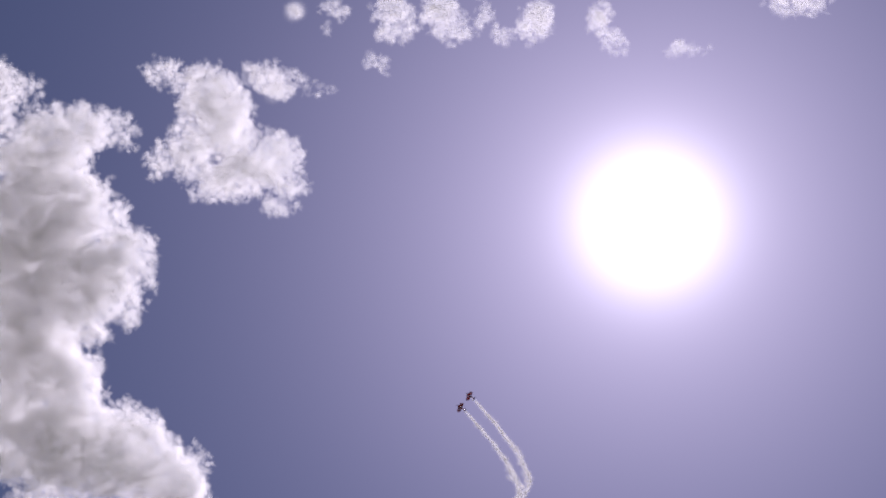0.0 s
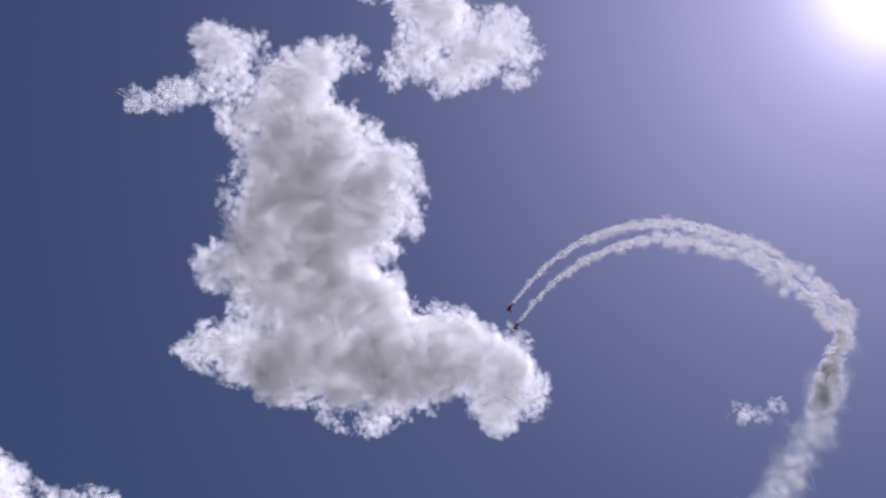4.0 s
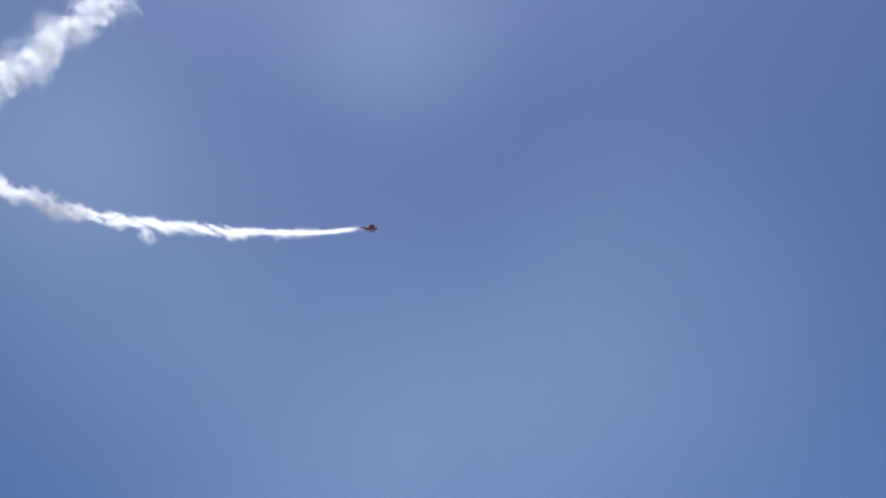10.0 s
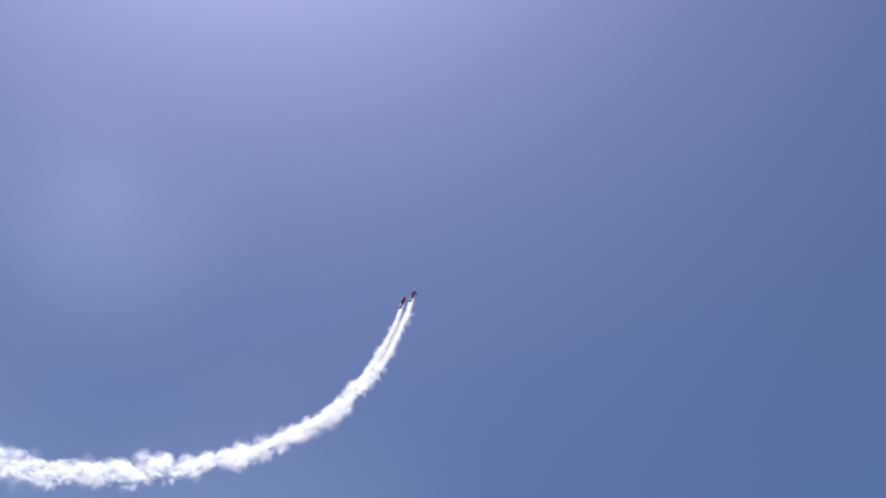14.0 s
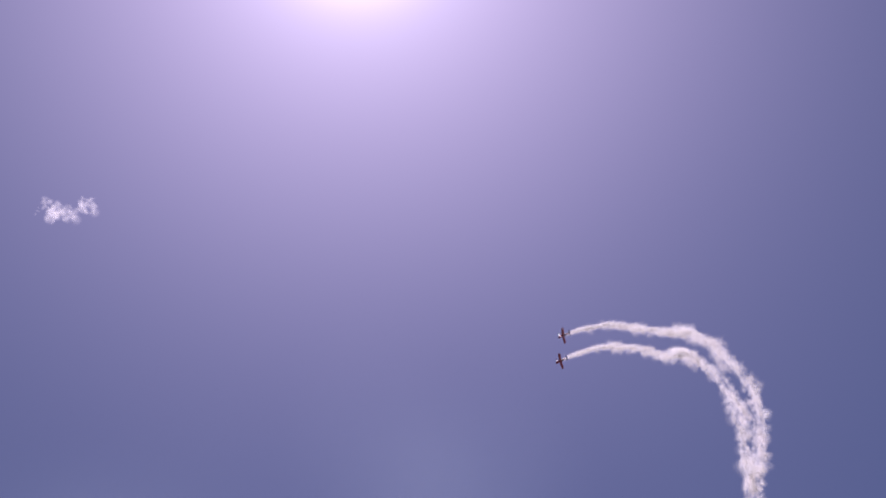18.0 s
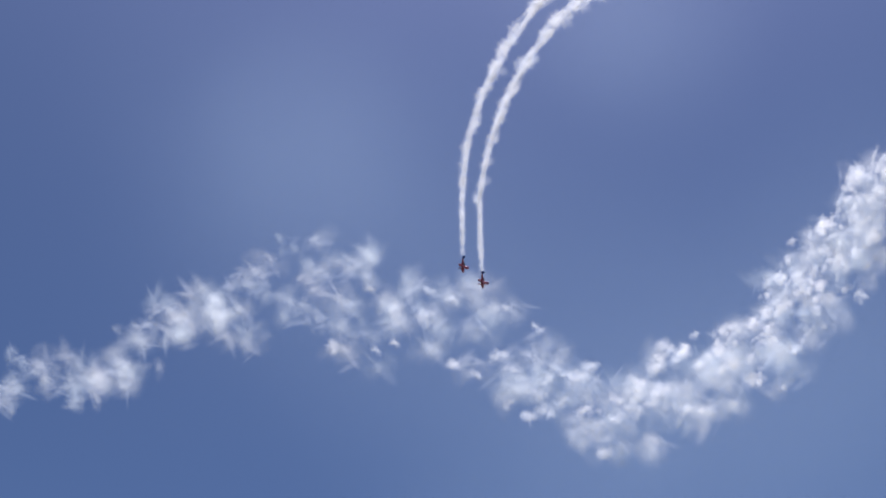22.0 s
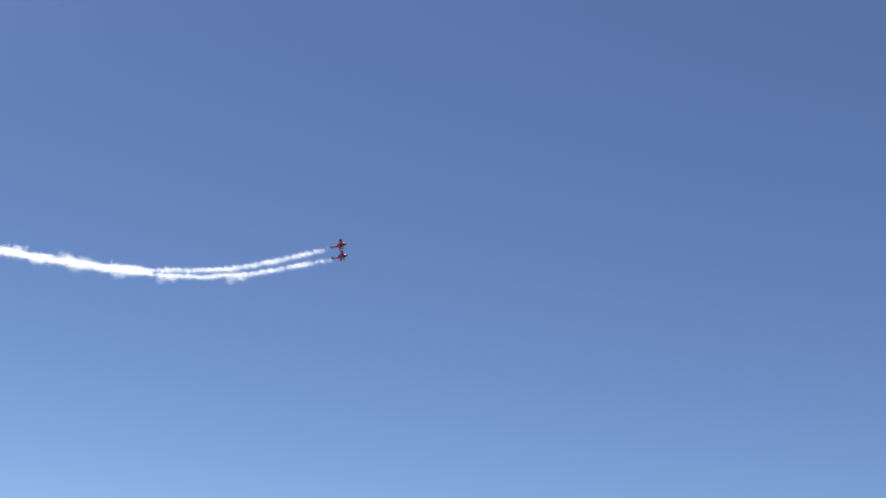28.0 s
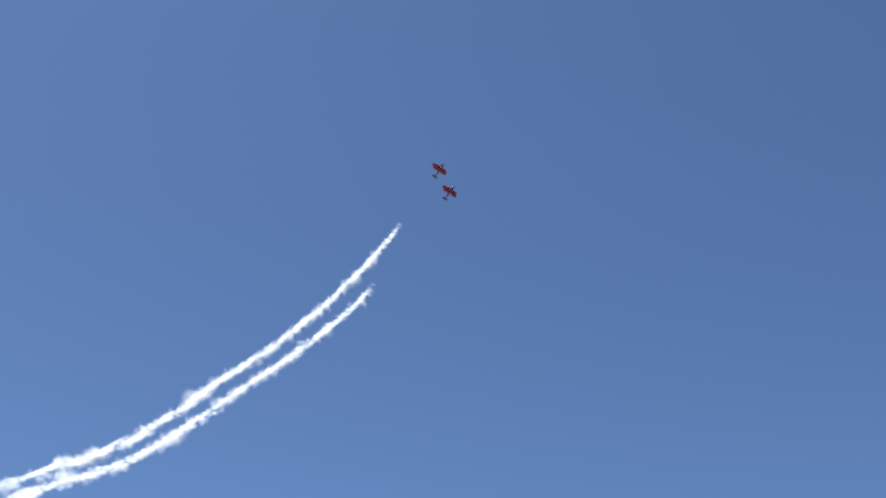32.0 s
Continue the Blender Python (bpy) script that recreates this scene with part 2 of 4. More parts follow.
# ---- ground ----
def build_ground():
    bm = bmesh.new()
    rings = [[bm.verts.new((0, 0, 0))]]
    for r in (3, 10, 30, 100, 300, 1000, 2500, 4900):
        rings.append([bm.verts.new((r * math.cos(2 * math.pi * k / 48), r * math.sin(2 * math.pi * k / 48),
                                    0 if r < 20 else 0.4 * noise.noise(Vector((r * 0.37, k * 0.9, 0))))) for k in range(48)])
    for k in range(48):
        bm.faces.new((rings[0][0], rings[1][k], rings[1][(k + 1) % 48]))
    for a, b in zip(rings[1:], rings[2:]):
        for k in range(48):
            bm.faces.new((a[k], b[k], b[(k + 1) % 48], a[(k + 1) % 48]))
    ground = part("ground", bm, GRASS)
    tagged(ground, "flat mown grass airfield reaching the horizon", "ground", kind="structure")


build_ground()

# ---- clouds ----
LATTICE = np.random.RandomState(5).rand(64, 64, 64).astype(np.float32)


def value_noise(p):
    i = np.floor(p).astype(int)
    u = p - i
    u = u * u * (3 - 2 * u)
    total = 0
    for dx in (0, 1):
        for dy in (0, 1):
            for dz in (0, 1):
                wgt = (u[:, 0] if dx else 1 - u[:, 0]) * (u[:, 1] if dy else 1 - u[:, 1]) * (u[:, 2] if dz else 1 - u[:, 2])
                total = total + wgt * LATTICE[(i[:, 0] + dx) % 64, (i[:, 1] + dy) % 64, (i[:, 2] + dz) % 64]
    return total


def fractal(p, octaves=5, gain=0.55):
    total, amp, norm = 0, 1.0, 0.0
    for k in range(octaves):
        total = total + amp * value_noise(p * 2 ** k + 17.3 * k)
        norm += amp
        amp *= gain
    return total / norm


def blurred(v, reach):
    """The field smoothed over some cells each way."""
    for axis in range(3):
        for _ in range(2):
            total, n = v.copy(), 1
            for k in range(1, reach + 1):
                total += np.roll(v, k, axis) + np.roll(v, -k, axis)
                n += 2
            v = total / n
    return v


def soft_flakes(name, centres, sizes, normals, rng, mat, away=None, facing=None):
    """Small square flakes of vapour turned every way, shaded by the normals given; away: a direction that their backs face."""
    n = len(centres)
    a = rng.normal(size=(n, 3))
    a /= np.linalg.norm(a, axis=1)[:, None]
    if facing is not None:
        a = np.cross(facing + 0.5 * a, rng.normal(size=(n, 3)))
        a /= np.linalg.norm(a, axis=1)[:, None]
    b = np.cross(a, rng.normal(size=(n, 3)) if facing is None else facing)
    b /= np.linalg.norm(b, axis=1)[:, None]
    if away is not None:
        b[np.cross(a, b) @ away > 0] *= -1
    a, b = a * sizes[:, None], b * sizes[:, None]
    verts = (centres[:, None, :] + np.stack([-a - b, a - b, a + b, b - a], 1)).reshape(-1, 3)
    me = bpy.data.meshes.new(name)
    me.vertices.add(4 * n)
    me.vertices.foreach_set("co", verts.astype(np.float32).ravel())
    me.loops.add(4 * n)
    me.loops.foreach_set("vertex_index", np.arange(4 * n, dtype=np.int32))
    me.polygons.add(n)
    me.polygons.foreach_set("loop_start", np.arange(0, 4 * n, 4, dtype=np.int32))
    me.polygons.foreach_set("use_smooth", np.ones(n, dtype=bool))
    me.update(calc_edges=True)
    me.uv_layers.new(name="flake").data.foreach_set("uv", np.tile(np.array([0, 0, 1, 0, 1, 1, 0, 1], np.float32), n))
    me.normals_split_custom_set_from_vertices(np.repeat(normals, 4, 0).astype(np.float32))
    me.materials.append(mat)
    return me


def cloud(lobes, distance, label, seed, fill=1.0, ragged=1.0, trim=0.3):
    """Heaped vapour: lobes are (azimuth, elevation, half width, half height, lean), all in degrees as seen from the airfield."""
    rng = np.random.RandomState(seed)
    trim = min(trim, 0.4 * max(min(w, h) for _, _, w, h, _ in lobes))
    mid = sum((heading(a, e) for a, e, *_ in lobes), Vector()).normalized()
    base = EYE + mid * distance
    deg = distance * math.pi / 180
    boxes = []
    for az, el, w, h, lean in lobes:
        out = heading(az, el)
        right = Vector((math.cos(radians(az)), -math.sin(radians(az)), 0))
        up = right.cross(out)
        c, s = math.cos(radians(lean)), math.sin(radians(lean))
        axes = np.array([right * c - up * s, up * c + right * s, out])
        radii = np.array([w * deg, h * deg, 0.5 * (w + h) * deg * 0.8])
        boxes.append((np.array(EYE + out * distance - base), axes, radii))

    def body(p):
        heap = np.full(len(p), 1e-9)
        for ctr, axes, radii in boxes:
            q = ((p - ctr) @ axes.T) / radii
            heap += np.exp(np.clip((1 - np.sqrt((q * q).sum(1))) * min(radii[0], radii[1]) / deg, -5, 5) * 3.5)
        return np.log(heap) / 3.5

    def field(p):
        v = body(p)
        close = np.abs(v) < 1.7 * ragged
        q = p[close] / deg
        # eddies bend the finer ones
        q = q + 0.5 * np.stack([value_noise(q * 1.1 + 7.7 * k + seed) - 0.5 for k in range(3)], 1)
        wide = fractal(q / 1.0 + 3.1 * seed, 3)
        fine = 1 - np.abs(2 * fractal(q / 0.5 + 1.7 * seed, 4, 0.55) - 1) * 3.0
        v[close] += np.clip(1 + v[close] / 0.8, 0.1, 1) * ragged * ((wide - 0.5) * 3.0 + (fine - 0.35) * 0.42)
        return v

    # a grid whose axes follow the view from the airfield
    out = np.array(mid)
    right = np.cross(out, (0, 0, 1.0))
    right /= np.linalg.norm(right)
    frame_axes = np.array([right, np.cross(right, out), out])
    reach = np.concatenate([[(ctr @ frame_axes.T) - max(r), (ctr @ frame_axes.T) + max(r)] for ctr, _, r in boxes])
    low, high = reach.min(0) - 0.5 * deg, reach.max(0) + 0.5 * deg
    cell = max(0.1 * deg, ((high - low).prod() / 1.6e6) ** (1 / 3))
    n = np.ceil((high - low) / cell).astype(int) + 1
    axis = [low[k] + cell * np.arange(n[k]) for k in range(3)]
    spots = np.stack(np.meshgrid(*axis, indexing="ij"), -1).reshape(-1, 3)
    v = field(spots @ frame_axes).reshape(n) - trim
    v[0], v[-1], v[:, 0], v[:, -1], v[:, :, 0], v[:, :, -1] = -1, -1, -1, -1, -1, -1
    calm = blurred(np.clip(v, -1.5, 2.5), max(1, round(0.2 * deg / cell)))
    slope = np.stack(np.gradient(calm), -1)
    onward = frame_axes @ np.array(TO_SUN)

    def fill_with(name, chance, radius, per_degree, mat):
        """Flakes strewn where chance (0 to 1 on the grid) allows, per_degree of them in a cube of one degree."""
        odds = np.cumsum(chance.ravel())
        want = int(odds[-1] * (cell / deg) ** 3 * per_degree) + 12
        pick = np.searchsorted(odds, rng.rand(want) * odds[-1]).clip(0, odds.size - 1)
        spot = np.stack(np.unravel_index(pick, v.shape), 1)
        normal = -slope[tuple(spot.T)]
        normal /= np.linalg.norm(normal, axis=1)[:, None] + 1e-6
        # droplets pass most light onward, so the shading leans away from the sun
        normal = 0.45 * normal - 0.9 * onward
        normal /= np.linalg.norm(normal, axis=1)[:, None]
        place = low + (spot + rng.uniform(-0.5, 0.5, spot.shape)) * cell
        size = radius * deg * rng.uniform(0.6, 1.4, want)
        return new(name, soft_flakes(name, place @ frame_axes, size, normal @ frame_axes, rng, mat, out))

    thin = np.clip((v + 0.05) / 0.2, 0, 1) * np.clip((0.9 - v) / 0.5, 0.0, 1)
    deep = np.clip((calm - 0.2) / 0.4, 0, 1)
    root = fill_with("cloud", deep if fill > 0.8 else thin, 0.45 if fill > 0.8 else 0.14, 46, VEIL)
    fill_with("fringe", thin, 0.165 if fill > 0.8 else 0.24, 390 * fill if fill > 0.8 else 220 * fill, SHRED).parent = root
    root.location = base
    tagged(root, label, "cloud", group="fair-weather clouds", kind="stuff")
    return root


cloud_big = cloud([(-49.94, 60.24, 1.67, 1.31, -51),
    (-44.30, 61.43, 2.51, 1.19, -46),
    (-41.68, 62.82, 1.07, 1.07, -44),
    (-50.61, 57.78, 2.03, 0.72, -51),
    (-43.41, 59.71, 2.27, 1.43, -45),
    (-38.92, 59.27, 2.63, 1.91, -41),
    (-33.61, 59.61, 1.79, 1.67, -37),
    (-39.49, 59.16, 2.63, 2.63, -31),
    (-38.59, 56.44, 2.86, 2.39, -30),
    (-34.77, 57.56, 3.10, 2.63, -27),
    (-38.20, 54.12, 2.51, 1.79, -29),
    (-33.49, 54.47, 3.34, 2.39, -26),
    (-31.43, 59.44, 1.07, 1.43, -24),
    (-37.10, 50.43, 2.03, 1.19, -28),
    (-32.40, 51.37, 3.10, 1.79, -25),
    (-27.53, 52.86, 3.10, 2.27, -21),
    (-23.11, 54.02, 2.51, 2.27, -17),
    (-19.18, 53.67, 2.03, 2.27, -14),
    (-26.92, 50.47, 1.67, 0.72, -20)],
    2500, "heaped white cumulus cloud with grey shaded middle and ragged edges", 1, 1, 1)
cloud_second = cloud([(-40.41, 67.05, 1.07, 0.95, -43),
    (-36.36, 67.02, 1.55, 1.43, -39),
    (-35.24, 65.11, 1.43, 1.19, -38),
    (-31.70, 66.33, 2.03, 1.43, -35),
    (-28.75, 67.38, 0.95, 1.07, -32),
    (-26.11, 66.33, 1.24, 0.67, -30),
    (-32.04, 65.07, 1.79, 0.60, -35),
    (-43.56, 66.15, 0.67, 0.29, -46)],
    2400, "white cumulus cloud with soft grey underside, torn edges", 2, 1, 1)
cloud_third = cloud([(-35.9, 69.8, 0.75, 0.4, -39),
    (-32.3, 70.2, 0.85, 0.26, -36)],
    2300, "small torn white cumulus shred with ragged edges", 3, 1, 0.8)
cloud_fourth = cloud([(-36.67, 73.32, 0.43, 0.62, -40)],
    2300, "small torn white cumulus shred with ragged edges", 4, 1, 1.4)
cloud_row = cloud([(-30.36, 75.21, 1.19, 0.86, -45),
    (-28.50, 76.27, 1.43, 0.67, -43),
    (-22.13, 76.68, 1.31, 0.67, -37),
    (-17.87, 76.61, 0.67, 0.43, -33),
    (-13.88, 77.26, 0.62, 0.21, -29)],
    2300, "row of ragged white cumulus tufts", 5, 1, 0.9)
cloud_fifth = cloud([(-8.20, 78.16, 0.72, 0.91, -24)],
    2300, "small torn white cumulus shred with ragged edges", 6, 1, 1.2)
cloud_sixth = cloud([(5.61, 78.98, 0.53, 0.57, -10),
    (7.74, 78.24, 0.43, 0.36, -8)],
    2300, "small torn white cumulus shred with ragged edges", 7, 1, 1.4)
cloud_seventh = cloud([(22.86, 77.89, 0.81, 0.21, 7)],
    2300, "faint wisp of white cloud", 8, 0.3, 0.6)
cloud_eighth = cloud([(44.54, 78.41, 0.95, 0.24, 28),
    (49.17, 77.65, 0.84, 0.38, 32)],
    2300, "faint wisp of white cloud", 9, 0.4, 0.6)
cloud_ninth = cloud([(-27.70, 73.19, 0.67, 0.31, -42)],
    2300, "faint wisp of white cloud", 10, 0.25, 0.6)
cloud_low = cloud([(-46.66, 39.12, 2.15, 1.67, -29),
    (-44.73, 40.46, 2.27, 1.55, -28),
    (-42.51, 40.31, 2.15, 1.31, -27),
    (-40.54, 39.76, 1.43, 0.95, -26),
    (-39.63, 41.74, 1.55, 0.60, -25),
    (-38.08, 42.52, 0.91, 0.29, -24),
    (-38.74, 38.61, 1.55, 1.07, -24),
    (-36.76, 38.76, 1.79, 0.67, -23),
    (-35.37, 39.44, 1.00, 0.38, -22),
    (-37.61, 37.43, 0.60, 0.53, -24)],
    2700, "ragged white cumulus cloud in torn strips", 11, 1, 1)
cloud_wispa = cloud([(-36.01, 42.15, 0.91, 0.21, -23)],
    2700, "thin wisp of white cloud", 12, 0.35, 0.5)
cloud_wispb = cloud([(-1.98, 54.02, 0.43, 0.21, 1),
    (-0.95, 54.15, 0.53, 0.33, 1),
    (0.43, 54.30, 0.57, 0.31, 3)],
    2600, "small pale wisp of cloud drifting in blue sky", 13, 0.2, 0.6)


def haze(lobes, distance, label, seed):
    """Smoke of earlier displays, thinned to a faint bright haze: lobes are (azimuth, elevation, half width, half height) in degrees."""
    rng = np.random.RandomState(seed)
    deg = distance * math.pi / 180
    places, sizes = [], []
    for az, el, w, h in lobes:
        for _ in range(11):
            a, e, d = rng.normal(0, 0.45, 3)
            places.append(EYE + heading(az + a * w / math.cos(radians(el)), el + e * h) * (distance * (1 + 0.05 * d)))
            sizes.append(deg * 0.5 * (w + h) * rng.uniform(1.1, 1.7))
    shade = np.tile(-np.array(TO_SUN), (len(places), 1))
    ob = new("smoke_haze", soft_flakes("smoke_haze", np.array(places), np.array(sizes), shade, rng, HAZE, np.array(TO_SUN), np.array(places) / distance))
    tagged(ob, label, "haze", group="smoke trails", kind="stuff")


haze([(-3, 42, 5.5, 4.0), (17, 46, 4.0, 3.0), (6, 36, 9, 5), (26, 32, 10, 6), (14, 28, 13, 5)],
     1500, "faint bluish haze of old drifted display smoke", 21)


# ---- aerobatic biplanes ----
def biplane(label):
    """Nose along +y, right wing along +x; length 5.7 m, span 6.1 m."""
    root = new("biplane")
    root.empty_display_size = 0.5
    root.scale = (1.13, 1.13, 1.13)
    tagged(root, label, "aeroplane", group="aerobatic pair")
    part("fuselage", loft([(-3.0, 0.12, 0.05, 0.12), (-2.2, 0.1, 0.14, 0.24), (-1.2, 0.06, 0.28, 0.4), (-0.3, 0.05, 0.38, 0.5), (0.5, 0.02, 0.42, 0.52), (1.3, 0.0, 0.45, 0.5)]), RED, root)
    part("cowling", loft([(1.3, 0.0, 0.46, 0.51), (1.7, 0.0, 0.48, 0.5), (2.15, 0.02, 0.44, 0.44), (2.32, 0.02, 0.3, 0.3)]), RED, root)
    part("spinner", loft([(2.32, 0.02, 0.17, 0.17), (2.5, 0.02, 0.13, 0.13), (2.68, 0.02, 0.03, 0.03)], 12), RED, root)
    prop = part("propeller", rod((-0.12, 2.42, 0.02), (0.12, 2.42, 0.02), 0.06), STEEL, root, "propeller hub with dark blades")
    for side in (-1, 1):
        part("blade", rod((side * 0.1, 2.42, 0.02), (side * 0.95, 2.42, 0.02), 0.075, 0.35), BLADE, prop)
    part("canopy", loft([(-1.0, 0.5, 0.06, 0.05), (-0.6, 0.56, 0.26, 0.24), (0.0, 0.58, 0.3, 0.3), (0.45, 0.52, 0.22, 0.18), (0.7, 0.48, 0.05, 0.05)], 12), GLASS, root, "dark tinted bubble canopy")
    up, lo = (0, 1), (0, 1)
    for side in (-1, 1):
        name = "upper_wing"
        part(name, foil([((0, 1.45, 0.95), 1.05, up), ((side * 1.5, 1.3, 0.96), 1.02, up), ((side * 2.75, 1.12, 0.98), 0.95, up), ((side * 3.05, 0.9, 0.99), 0.6, up)]), RED, root)
        part("lower_wing", foil([((side * 0.36, 0.55, -0.38), 0.98, lo), ((side * 1.6, 0.52, -0.33), 0.96, lo), ((side * 2.6, 0.48, -0.28), 0.9, lo), ((side * 2.88, 0.3, -0.27), 0.55, lo)]), RED, root)
        part("interplane_strut", rod((side * 2.0, 0.2, -0.3), (side * 2.1, 0.85, 0.96), 0.05, 2.2), RED, root)
        part("cabane_strut", rod((side * 0.3, 0.75, 0.45), (side * 0.36, 0.95, 0.95), 0.03, 1.6), STEEL, root)
        part("flying_wire", rod((side * 0.42, 0.35, -0.35), (side * 2.02, 0.8, 0.95), 0.012), STEEL, root)
        part("tailplane", foil([((side * 0.05, -2.2, 0.22), 0.8, up), ((side * 0.8, -2.35, 0.22), 0.62, up), ((side * 1.15, -2.5, 0.22), 0.36, up)]), BLUE, root, "blue tailplane")
        leg = part("landing_gear", rod((side * 0.25, 0.95, -0.42), (side * 0.75, 1.0, -1.0), 0.05, 2.0), RED, root)
        wheel = part("wheel", tyre_ring(side * 0.8, 1.0, -1.08, 0.21, 0.07), RUBBER, leg)
        part("wheel_spat", loft([(0.55, -1.02, 0.02, 0.04), (0.8, -1.0, 0.1, 0.14), (1.05, -1.0, 0.13, 0.17), (1.3, -1.0, 0.06, 0.08)], 10), RED, leg).location = (side * 0.8, 0, 0)
        part("exhaust_pipe", rod((side * 0.2, 1.7, -0.5), (side * 0.22, 1.2, -0.6), 0.04), STEEL, root)
    fin = part("fin", foil([((0, -2.05, 0.15), 0.75, (1, 0)), ((0, -2.3, 0.65), 0.6, (1, 0)), ((0, -2.55, 1.0), 0.34, (1, 0))]), BLUE, root, "blue tail fin")
    part("rudder", foil([((0, -2.78, 0.0), 0.3, (0.6, 0)), ((0, -2.86, 0.6), 0.34, (0.6, 0)), ((0, -2.86, 1.0), 0.2, (0.6, 0))]), BLUE, root, "blue rudder")
    part("tail_wheel", tyre_ring(0, -2.75, -0.22, 0.09, 0.03), RUBBER, root)
    part("tail_spring", rod((0, -2.5, -0.02), (0, -2.75, -0.2), 0.025), STEEL, root)
    return root


